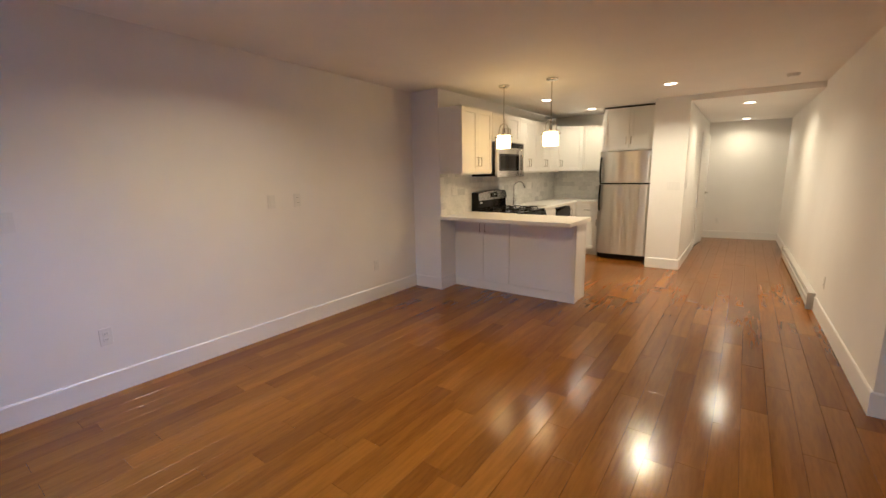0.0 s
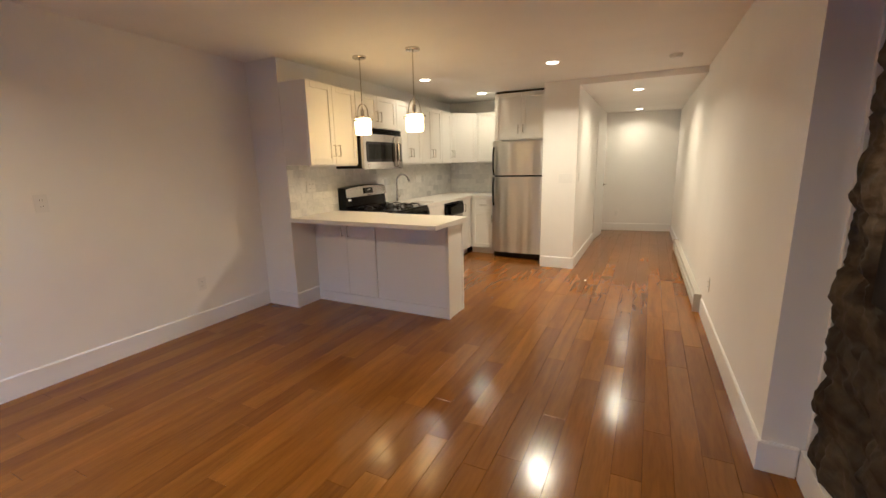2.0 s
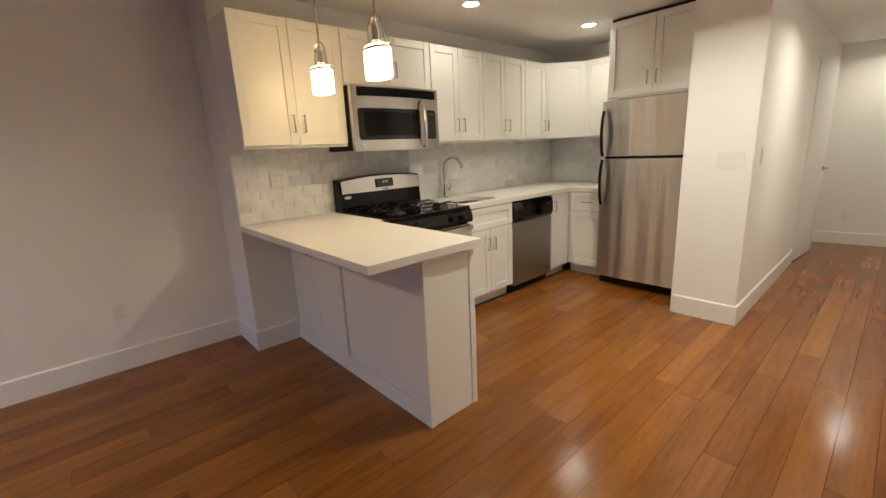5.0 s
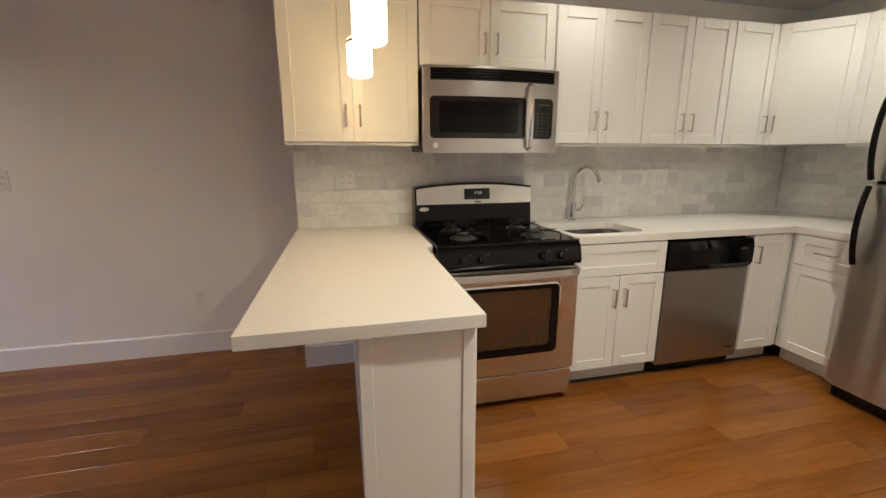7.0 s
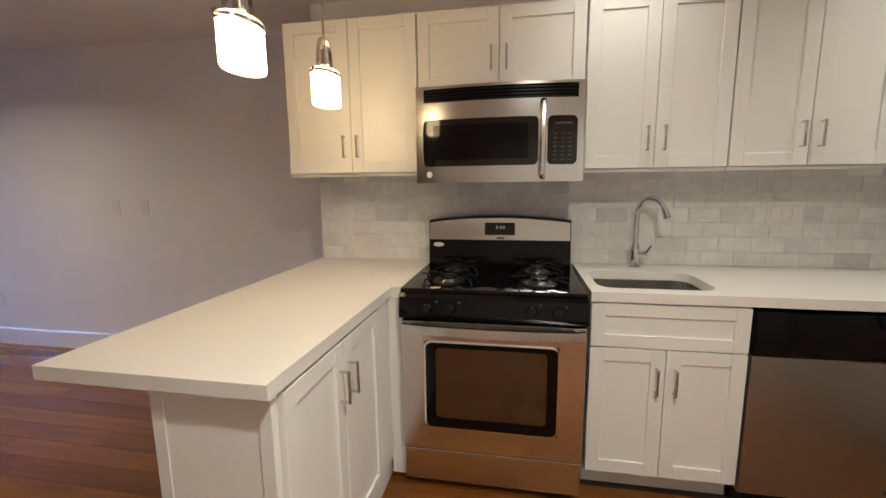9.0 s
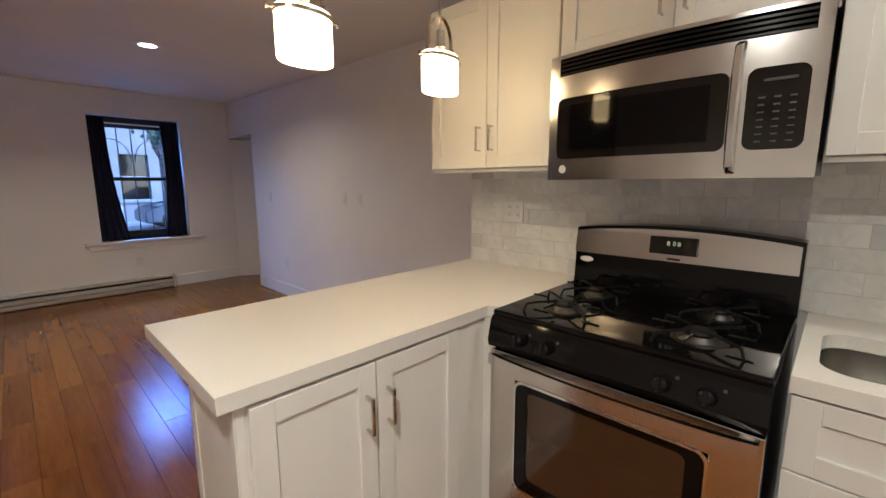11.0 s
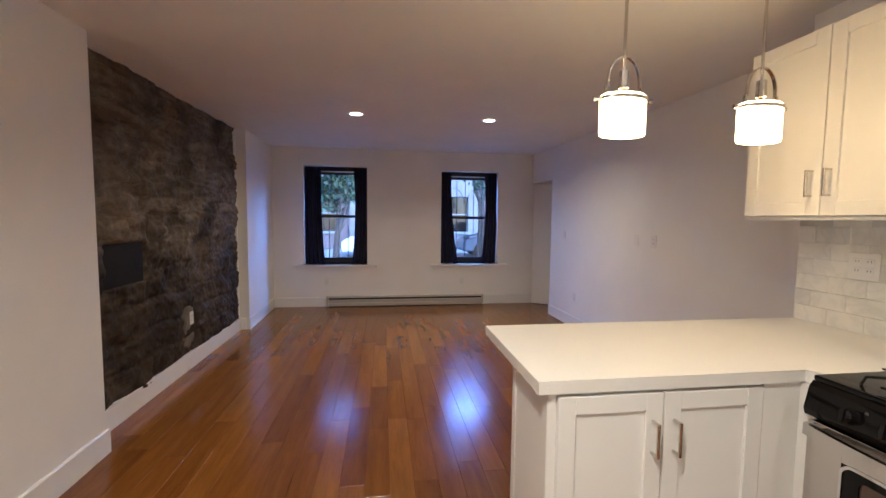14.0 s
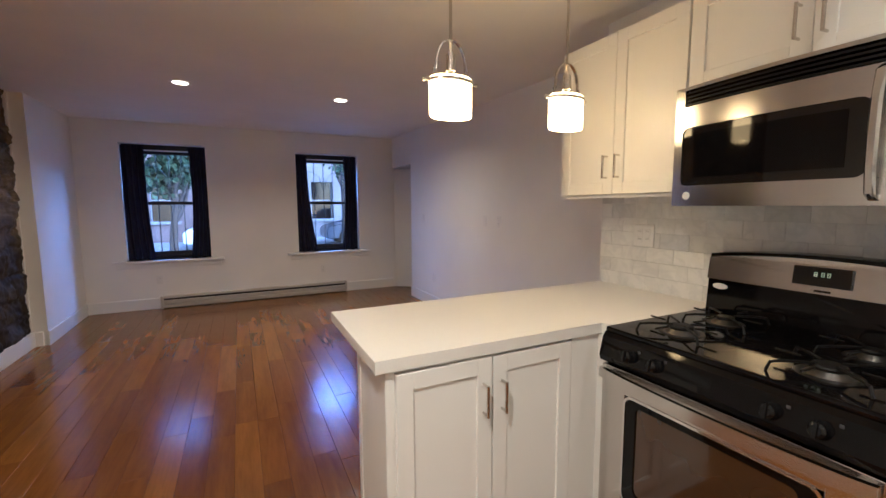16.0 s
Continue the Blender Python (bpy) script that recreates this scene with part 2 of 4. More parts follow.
def add_cyl(bm, a, b, r0, r1=None, seg=20, caps=True):
    a, b = Vector(a), Vector(b)
    r1 = r0 if r1 is None else r1
    m = Matrix.Translation((a + b) / 2) @ (b - a).to_track_quat("Z", "Y").to_matrix().to_4x4()
    bmesh.ops.create_cone(bm, cap_ends=caps, cap_tris=False, segments=seg, radius1=r0, radius2=r1, depth=(b - a).length, matrix=m)


def add_tube(bm, pts, r, seg=10):
    pts = [Vector(p) for p in pts]
    rings = []
    ref = None
    for i, p in enumerate(pts):
        d = (pts[min(i + 1, len(pts) - 1)] - pts[max(i - 1, 0)]).normalized()
        if ref is None:
            ref = d.orthogonal().normalized()
        ref = (ref - d * ref.dot(d)).normalized()
        o = d.cross(ref)
        rad = r[i] if isinstance(r, (list, tuple)) else r
        rings.append([bm.verts.new(p + rad * (math.cos(2 * math.pi * k / seg) * ref + math.sin(2 * math.pi * k / seg) * o)) for k in range(seg)])
    for s, t in zip(rings, rings[1:]):
        for k in range(seg):
            bm.faces.new((s[k], s[(k + 1) % seg], t[(k + 1) % seg], t[k]))
    bm.faces.new(rings[0][::-1])
    bm.faces.new(rings[-1])


def add_lathe(bm, profile, seg=32, centre=(0, 0, 0)):
    c = Vector(centre)
    rings = [[bm.verts.new(c + Vector((r * math.cos(2 * math.pi * k / seg), r * math.sin(2 * math.pi * k / seg), z))) for k in range(seg)] for r, z in profile]
    for s, t in zip(rings, rings[1:]):
        for k in range(seg):
            bm.faces.new((s[k], s[(k + 1) % seg], t[(k + 1) % seg], t[k]))


def add_prism(bm, outline, z0, z1):
    lo = [bm.verts.new((x, y, z0)) for x, y in outline]
    hi = [bm.verts.new((x, y, z1)) for x, y in outline]
    bm.faces.new(lo[::-1])
    bm.faces.new(hi)
    k = len(outline)
    for i in range(k):
        bm.faces.new((lo[i], lo[(i + 1) % k], hi[(i + 1) % k], hi[i]))


def finish(name, bm, mat, parent=None, m=None, smooth=False):
    bmesh.ops.recalc_face_normals(bm, faces=bm.faces)
    me = bpy.data.meshes.new(name)
    bm.to_mesh(me)
    bm.free()
    me.materials.append(mat)
    if smooth:
        me.polygons.foreach_set("use_smooth", [True] * len(me.polygons))
        me.set_sharp_from_angle(angle=radians(38))
    ob = new(name, me)
    if smooth:
        wn = ob.modifiers.new("normals", "WEIGHTED_NORMAL")
        wn.keep_sharp, wn.weight = True, 80
    if parent:
        ob.parent = parent
    if m is not None:
        ob.matrix_basis = m
    return ob


def box(name, mat, x0, x1, y0, y1, z0, z1, bev=0.0, parent=None, m=None):
    bm = bmesh.new()
    add_box(bm, x0, x1, y0, y1, z0, z1, bev)
    return finish(name, bm, mat, parent, m, smooth=bev > 0)


def prism(name, mat, outline, z0, z1, bev=0.0, parent=None):
    bm = bmesh.new()
    add_prism(bm, outline, z0, z1)
    if bev:
        bmesh.ops.bevel(bm, geom=list(bm.edges), offset=bev, segments=2, profile=0.5, affect="EDGES", clamp_overlap=True)
    return finish(name, bm, mat, parent, smooth=bev > 0)


def thing(name, m, label, category, group="", kind=""):
    ob = new(name)
    ob.empty_display_size = 0.1
    ob.matrix_basis = m
    return tagged(ob, label, category, group, kind)


def structure(ob, label, category):
    return tagged(ob, label, category, kind="structure")


# ---- structure ----
TOP = 2.56


def wall_run(name, along, fixed0, fixed1, spans, z1=TOP):
    """A straight wall of boxes; spans are (a, b, z0, z1) along the run."""
    bm = bmesh.new()
    for a, b, lo, hi in spans:
        if along == "x":
            add_box(bm, a, b, fixed0, fixed1, lo, hi)
        else:
            add_box(bm, fixed0, fixed1, a, b, lo, hi)
    return structure(finish(name, bm, M_WALL), "white painted plaster wall", "wall")


WA, WB = (0.005, 0.96, 0.655, 2.18), (-2.10, -1.165, 0.66, 2.15)
wall_run("wall_south", "x", -0.78, -0.513, [
    (-3.7, WB[0], 0, TOP), (WB[0], WB[1], 0, WB[2]), (WB[0], WB[1], WB[3], TOP), (WB[1], WA[0], 0, TOP),
    (WA[0], WA[1], 0, WA[2]), (WA[0], WA[1], WA[3], TOP), (WA[1], 1.72, 0, TOP)])
wall_run("wall_west", "y", -2.98, -2.68, [(-0.513, 0.30, 1.975, TOP), (0.30, 4.305, 0, TOP)])
structure(box("wall_alcove_west", M_WALL, -3.7, -3.55, -0.513, 0.30, 0, TOP), "white painted alcove wall", "wall")
structure(box("wall_alcove_north", M_WALL, -3.7, -2.98, 0.30, 0.45, 0, TOP), "white painted alcove wall", "wall")
structure(box("wall_stub", M_WALL, -2.98, -2.28, 4.305, 7.95, 0, TOP), "white painted kitchen wall with a square end", "wall")
structure(box("wall_kitchen_north", M_WALL, -2.98, -0.46, 7.95, 8.15, 0, TOP), "white painted kitchen wall", "wall")
structure(prism("pillar", M_WALL, [(-0.46, 6.885), (-0.032, 6.885), (-0.038, 8.15), (-0.46, 8.15)], 0, TOP), "white painted wall end beside the refrigerator", "wall")
bm = bmesh.new()
add_prism(bm, [(-0.20, 8.15), (-0.038, 8.15), (-0.038, 9.03), (-0.20, 9.03)], 0, TOP)
add_prism(bm, [(-0.20, 9.03), (-0.038, 9.03), (-0.035, 9.80), (-0.20, 9.80)], 2.03, TOP)
add_prism(bm, [(-0.20, 9.80), (-0.035, 9.80), (-0.03, 10.34), (-0.20, 10.34)], 0, TOP)
add_prism(bm, [(-0.50, 8.15), (-0.46, 8.15), (-0.46, 10.4), (-0.50, 10.4)], 0, TOP)
structure(finish("wall_hall_west", bm, M_WALL), "white painted hallway wall with a door opening", "wall")
structure(prism("wall_hall_end", M_WALL, [(-0.5, 10.27), (1.6, 10.585), (1.6, 10.75), (-0.5, 10.75)], 0, TOP), "white painted wall at the hallway end", "wall")
EAST = [(1.342, 3.505), (1.235, 10.53)]
structure(prism("wall_east", M_WALL, [EAST[0], (1.72, 3.505), (1.72, 10.6), EAST[1]], 0, TOP), "long white painted wall along the hallway", "wall")
structure(prism("wall_east_pier", M_WALL, [(1.415, -0.513), (1.72, -0.513), (1.72, 0.77), (1.385, 0.77)], 0, TOP), "white painted pier beside the window wall", "wall")
structure(box("wall_east_backing", M_WALL, 1.60, 1.72, 0.77, 3.505, 0, TOP), "masonry backing wall", "wall")

bm = bmesh.new()
vs = [bm.verts.new(p) for p in ((-3.7, -0.78, SOUTH_CEIL + 0.005), (1.72, -0.78, SOUTH_CEIL + 0.005), (1.72, 4.3, CEIL), (-3.7, 4.3, CEIL))]
vt = [bm.verts.new((v.co.x, v.co.y, 2.60)) for v in vs]
bm.faces.new(vs)
bm.faces.new(vt[::-1])
for i in range(4):
    bm.faces.new((vs[i], vs[(i + 1) % 4], vt[(i + 1) % 4], vt[i]))
add_box(bm, -3.0, 1.72, 4.3, 6.885, CEIL, 2.60)
add_box(bm, -3.0, -0.035, 6.885, 8.15, CEIL, 2.60)
add_box(bm, -0.035, 1.72, 6.885, 10.75, HALL_CEIL, 2.60)
add_box(bm, -0.5, -0.035, 8.15, 10.75, HALL_CEIL, 2.60)
structure(finish("ceiling", bm, M_CEIL), "flat white plaster ceiling with a dropped hallway part", "ceiling")

floor = structure(box("floor", M_SUB, -3.7, 1.72, -0.78, 10.75, -0.12, -0.006), "glossy reddish brown oak plank floor", "floor")


# ---- skirting ----
def skirting(name, a, b, h=0.145, t=0.014, side=1):
    """A board along a to b with a bevelled top; side +1 lays its thickness to the left of the way."""
    a, b = Vector(a), Vector(b)
    d = (b - a).normalized()
    nrm = Vector((-d.y, d.x)) * side
    bm = bmesh.new()
    prof = [(0, 0), (t, 0), (t, h - 0.008), (t - 0.006, h), (0, h)]
    rings = [[bm.verts.new((p.x + nrm.x * o, p.y + nrm.y * o, z)) for o, z in prof] for p in (a, b)]
    for k in range(5):
        bm.faces.new((rings[0][k], rings[0][(k + 1) % 5], rings[1][(k + 1) % 5], rings[1][k]))
    bm.faces.new(rings[0])
    bm.faces.new(rings[1][::-1])
    return structure(finish(name, bm, M_TRIM), "tall white painted baseboard", "baseboard")


for a, b in [((-2.68, 4.303), (-2.68, 0.302)), ((-2.282, 4.305), (-2.664, 4.305)), ((-2.28, 4.60), (-2.28, 4.291)),
             ((-0.034, 6.885), (-0.448, 6.885)), ((-0.038, 9.02), (-0.032, 6.871)), ((1.23, 10.53), (-0.03, 10.343)),
             ((1.328, 3.505), (1.475, 3.505)), ((1.342, 3.491), (1.312, 5.66)), ((1.266, 8.66), (1.236, 10.5)),
             ((1.42, 0.77), (1.485, 0.77)), ((1.414, -0.50), (1.386, 0.784)),
             ((-2.675, -0.513), (-1.88, -0.513)), ((0.65, -0.513), (1.40, -0.513))]:
    # boards lie on the room's side of each wall
    mid = (Vector(a) + Vector(b)) / 2
    d = (Vector(b) - Vector(a)).normalized()
    left = Vector((-d.y, d.x))
    target = Vector((-0.6, 2.5)) if mid.y < 4.6 else Vector((0.6, 7.6))
    if abs(mid.y - 6.885) < 0.01:
        target = Vector((-0.2, 5.0))
    if abs(mid.y - 3.505) < 0.01:
        target = Vector((1.4, 2.0))
    if abs(mid.y - 0.77) < 0.01:
        target = Vector((1.4, 2.0))
    skirting("baseboard", a, b, side=1 if left.dot(target - mid) > 0 else -1)
structure(box("baseboard", M_TRIM, 1.478, 1.60, 0.786, 3.489, 0, 0.148, 0.004), "white baseboard under the bare masonry", "baseboard")


# ---- bare masonry panel ----
def masonry_panel():
    ny, nz = 190, 160
    y0, y1, z0, z1 = 0.775, 3.50, 0.13, 2.43
    bm = bmesh.new()
    rows = [z0]
    rng = random.Random(5)
    while rows[-1] < z1:
        rows.append(rows[-1] + rng.uniform(0.11, 0.24))
    cuts = []
    for _ in rows:
        c = [y0 - rng.uniform(0, 0.3)]
        while c[-1] < y1:
            c.append(c[-1] + rng.uniform(0.22, 0.62))
        cuts.append(c)
    levels = [[rng.uniform(0, 0.026) for _ in c] for c in cuts]
    grid = []
    for i in range(nz + 1):
        line = []
        z = z0 + (z1 - z0) * i / nz
        for j in range(ny + 1):
            y = y0 + (y1 - y0) * j / ny
            wy = y + 0.05 * noise.noise((y * 3, z * 3, 1))
            wz = z + 0.045 * noise.noise((y * 2.5, z * 4, 7))
            r = max(k for k in range(len(rows)) if rows[k] <= wz or k == 0)
            c = max(k for k in range(len(cuts[r])) if cuts[r][k] <= wy or k == 0)
            dz = min(abs(wz - rows[r]), abs(rows[min(r + 1, len(rows) - 1)] - wz))
            dy = min(abs(wy - cuts[r][c]), abs(cuts[r][min(c + 1, len(cuts[r]) - 1)] - wy))
            joint = min(dz, dy)
            h = levels[r][c] + 0.016 * min(1, joint / 0.02)
            h += 0.034 * noise.fractal((y * 4, z * 6, 3), 0.9, 2.1, 5) + 0.010 * noise.noise((y * 22, z * 30, 2))
            patch = (2.76 < y < 3.22) and (0.90 < z < 1.20)
            if patch:
                h = 0.012
            edge = 1.0 if min(y - y0, y1 - y) > 0.03 else 0.5
            line.append(bm.verts.new((1.522 - h * edge, y, z)))
        grid.append(line)
    for a, b in zip(grid, grid[1:]):
        for j in range(ny):
            bm.faces.new((a[j], a[j + 1], b[j + 1], b[j]))
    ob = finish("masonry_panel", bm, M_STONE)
    ob.data.polygons.foreach_set("use_smooth", [True] * len(ob.data.polygons))
    return structure(ob, "bare dark rubble masonry with rough courses", "stone wall")


masonry_panel()

M_SLATE = paint("dark_slate", (0.017, 0.016, 0.016), 0.6, 0.4, 0.004, 3, 0.15)
tagged(box("slate_slab", M_SLATE, 1.500, 1.53, 2.765, 3.215, 0.905, 1.195, 0.006), "smooth dark slate slab set in the rubble masonry", "stone slab")


def ragged_edge(name, y, sgn):
    """The broken plaster edge beside the masonry."""
    bm = bmesh.new()
    rng = random.Random(11)
    n = 60
    pts = [(0.15 + 2.29 * i / n, 0.018 + 0.022 * abs(noise.noise((i * 0.35, sgn, 0))) + rng.uniform(0, 0.012)) for i in range(n + 1)]
    fr = [[bm.verts.new((x, y + (sgn * w if inn else 0), z)) for x in (1.497, 1.60) for inn in (0, 1)] for z, w in pts]
    for a, b in zip(fr, fr[1:]):
        for i, j in ((0, 1), (1, 3), (3, 2), (2, 0)):
            bm.faces.new((a[i], a[j], b[j], b[i]))
    bm.faces.new((fr[0][0], fr[0][1], fr[0][3], fr[0][2]))
    bm.faces.new((fr[-1][0], fr[-1][1], fr[-1][3], fr[-1][2]))
    structure(finish(name, bm, M_WALL), "ragged plaster edge beside the masonry", "trim")


ragged_edge("trim_plaster_edge", 3.503, -1)
ragged_edge("trim_plaster_edge", 0.772, 1)


# ---- windows ----
def window(name, o):
    x0, x1, z0, z1 = o
    root = thing(name, pose((x0 + x1) / 2, -0.66, z0), "black framed sash window in a deep white reveal", "window", kind="structure")
    w = (x1 - x0) / 2
    h = z1 - z0
    bm = bmesh.new()
    for a in ((-w, -w + 0.06, 0, h), (w - 0.06, w, 0, h), (-w, w, h - 0.075, h), (-w, w, 0, 0.045)):
        add_box(bm, a[0], a[1], -0.08, 0.0, a[2], a[3], 0.003)
    finish("frame", bm, M_WINFRAME, root, smooth=True)
    mid = 1.412 - z0
    bm = bmesh.new()
    for a in ((-w + 0.06, -w + 0.10, mid - 0.02, h - 0.075), (w - 0.10, w - 0.06, mid - 0.02, h - 0.075),
              (-w + 0.06, w - 0.06, h - 0.12, h - 0.075), (-w + 0.06, w - 0.06, mid - 0.025, mid + 0.02)):
        add_box(bm, a[0], a[1], -0.07, -0.04, a[2], a[3], 0.002)
    for a in ((-w + 0.06, -w + 0.105, 0.045, mid + 0.02), (w - 0.105, w - 0.06, 0.045, mid + 0.02),
              (-w + 0.06, w - 0.06, 0.045, 0.10), (-w + 0.06, w - 0.06, mid - 0.02, mid + 0.02)):
        add_box(bm, a[0], a[1], -0.035, -0.005, a[2], a[3], 0.002)
    finish("sash", bm, M_WINFRAME, root, smooth=True)
    for za, zb, y in ((mid, h - 0.1, -0.055), (0.08, mid, -0.02)):
        g = box("pane", M_GLASS, -w + 0.08, w - 0.08, y - 0.002, y + 0.002, za, zb, parent=root)
        g.visible_shadow = False
    bm = bmesh.new()
    add_box(bm, -w + 0.07, w - 0.07, 0.012, 0.04, h - 0.085, h - 0.068, 0.004)
    tagged(finish("curtain_rail", bm, M_TRIM, root, smooth=True), "white curtain rail")
    bm = bmesh.new()
    add_box(bm, -w - 0.16, w + 0.16, 0.149, 0.20, -0.035, 0.0, 0.006)
    add_box(bm, -w, w, -0.0, 0.149, -0.03, 0.0)
    add_box(bm, -w - 0.12, w + 0.12, 0.149, 0.165, -0.10, -0.037, 0.003)
    tagged(finish("sill", bm, M_TRIM, root, smooth=True), "white painted window sill with apron")


window("window_1", WA)
window("window_2", WB)


def curtain(x_out, sgn, top_w, low_w, z0, z1, flare):
    """A hanging cloth with folds; it hangs from x_out towards sgn."""
    bm = bmesh.new()
    n, k = 40, 26
    g = []
    for i in range(k + 1):
        v = i / k
        wide = top_w + (low_w - top_w) * (v ** flare) - 0.03 * math.sin(math.pi * v) * (flare < 2)
        row = []
        for j in range(n + 1):
            u = j / n
            fold = 0.022 * math.sin(u * 26 + 0.7 * math.sin(4 * v)) * (0.5 + 0.5 * v) + 0.008 * noise.noise((u * 5, v * 4, sgn))
            row.append(bm.verts.new((x_out + sgn * (u * wide), -0.570 + fold, z1 + (z0 - z1) * v + 0.006 * math.sin(u * 13) * (v > 0.95))))
        g.append(row)
    for a, b in zip(g, g[1:]):
        for j in range(n):
            bm.faces.new((a[j], a[j + 1], b[j + 1], b[j]))
    ob = finish("curtain", bm, M_CLOTH)
    ob.data.polygons.foreach_set("use_smooth", [True] * len(ob.data.polygons))
    sol = ob.modifiers.new("thick", "SOLIDIFY")
    sol.thickness = 0.004
    return tagged(ob, "dark navy cloth curtain hanging in the window reveal", "curtain", "window curtains")


curtain(0.955, -1, 0.25, 0.30, 0.658, 2.155, 3)
curtain(0.010, 1, 0.20, 0.23, 0.658, 2.155, 1.2)
curtain(-1.170, -1, 0.16, 0.29, 0.664, 2.125, 2.2)
curtain(-2.085, 1, 0.20, 0.24, 0.664, 2.125, 1.2)


# ---- outside ----
M_GROUND = paint("pavement_concrete", (0.32, 0.31, 0.30), 0.8, 0.2, 0.004)
M_BRICK = paint("far_brick", (0.21, 0.15, 0.13), 0.8, 0.25, 0.004)
M_STONEF = paint("far_sandstone", (0.27, 0.24, 0.22), 0.8, 0.2, 0.004)
M_BARK = paint("bark", (0.10, 0.075, 0.055), 0.9, 0.4, 0.02, 3)
M_LEAF = paint("leaf", (0.075, 0.11, 0.045), 0.6, 0.5, 0.0, 6)
M_CARD = paint("dark_blue_car_paint", (0.03, 0.04, 0.06), 0.25, 0.05, 0.0)
M_STUCCO = paint("far_window_frame", (0.32, 0.31, 0.30), 0.6, 0.1, 0.0)
M_CARW = paint("white_car_paint", (0.75, 0.75, 0.75), 0.2, 0.02, 0.0)
ground = structure(box("ground", M_GROUND, -400, 400, -800, -0.785, -0.4, -0.15), "grey concrete pavement and street", "ground")


def facade(x0, x1, mat, floors, label):
    root = thing("house", pose(x0, -15.0, -0.15), label, "house", "houses across the street")
    w, hh = x1 - x0, floors * 3.3 + 0.6
    bm = bmesh.new()
    n = max(2, int(w // 2.0))
    step = w / n
    ww = 1.0
    for f in range(floors):
        zb = f * 3.3
        for (a, b) in ((0, 0.9), (2.7, 3.3)):
            add_box(bm, 0, w, -0.35, 0, zb + a, zb + b)
        xs = [0] + [v for i in range(n) for v in (step * (i + 0.5) - ww / 2, step * (i + 0.5) + ww / 2)] + [w]
        for i in range(0, len(xs), 2):
            add_box(bm, xs[i], xs[i + 1], -0.35, 0, zb + 0.9, zb + 2.7)
    add_box(bm, -0.02, w + 0.02, -0.35, 0.35, hh - 0.6, hh, 0.04)
    finish("wall", bm, mat, root)
    box("roof", M_GROUND, 0, w, -8, -0.35, hh - 0.9, hh - 0.7, parent=root)
    for f in range(floors):
        for i in range(n):
            c = step * (i + 0.5)
            bm = bmesh.new()
            add_box(bm, c - ww / 2, c + ww / 2, -0.30, -0.28, f * 3.3 + 0.9, f * 3.3 + 2.7)
            win = finish("window", bm, M_GLASSDARK, root)
            bm = bmesh.new()
            add_box(bm, c - ww / 2, c + ww / 2, -0.28, -0.24, f * 3.3 + 1.77, f * 3.3 + 1.83)
            for s in (-1, 1):
                add_box(bm, c + s * ww / 2 - 0.04, c + s * ww / 2 + 0.04, -0.28, -0.24, f * 3.3 + 0.9, f * 3.3 + 2.7)
            add_box(bm, c - ww / 2 - 0.1, c + ww / 2 + 0.1, -0.02, 0.1, f * 3.3 + 0.78, f * 3.3 + 0.9)
            finish("frame", bm, M_STUCCO, win)


facade(-14, -5.2, M_BRICK, 3, "brick row house with sash windows")
facade(-5.2, 1.4, M_STONEF, 3, "sandstone row house with sash windows")
facade(1.4, 10, M_BRICK, 3, "brick row house with sash windows")


def tree(x, y, seed, h):
    rng = random.Random(seed)
    root = thing("tree", pose(x, y, -0.15), "street tree with thin branches and sparse leaves", "tree", "street trees")
    bm = bmesh.new()
    tips = []

    def limb(p, d, r, length, level):
        pts, rad = [p], [r]
        q = p.copy()
        for i in range(5):
            sway = 0.07 if level == 0 else 0.18
            d = (d + Vector((rng.uniform(-sway, sway), rng.uniform(-sway, sway), rng.uniform(-.03, .10)))).normalized()
            q = q + d * length / 5
            pts.append(q.copy())
            rad.append(r * (1 - 0.12 * (i + 1)))
        add_tube(bm, pts, rad, 8 if level < 2 else 5)
        if level < 3:
            for i in range(3 if level else 5):
                s = pts[rng.randint(2, 5)]
                nd = (d + Vector((rng.uniform(-1, 1), rng.uniform(-1, 1), rng.uniform(-.1, .6)))).normalized()
                limb(s, nd, r * 0.5, length * rng.uniform(.5, .75), level + 1)
        else:
            tips.extend(pts[2:])

    limb(Vector((0, 0, 0)), Vector((0, 0, 1)), 0.022 * h + 0.02, h * 0.5, 0)
    finish("trunk", bm, M_BARK, root, smooth=True)
    bm = bmesh.new()
    for t in tips:
        for _ in range(12):
            c = t + Vector((rng.gauss(0, .16), rng.gauss(0, .16), rng.gauss(0, .16)))
            a = Vector((rng.uniform(-1, 1), rng.uniform(-1, 1), rng.uniform(-1, 1))).normalized()
            b = a.orthogonal().normalized()
            s = rng.uniform(.035, .07)
            n = a.cross(b) * s * 0.3
            bm.faces.new([bm.verts.new(c + v) for v in (a * s * 1.6, b * s + n, -a * s * 1.6, -b * s + n)])
    tagged(finish("crown", bm, M_LEAF, root), kind="stuff")


tree(0.93, -4.4, 3, 3.9)
tree(-3.5, -7.6, 8, 7.0)
tree(-1.9, -9.5, 17, 6.0)
tree(-4.6, -4.6, 13, 5.5)


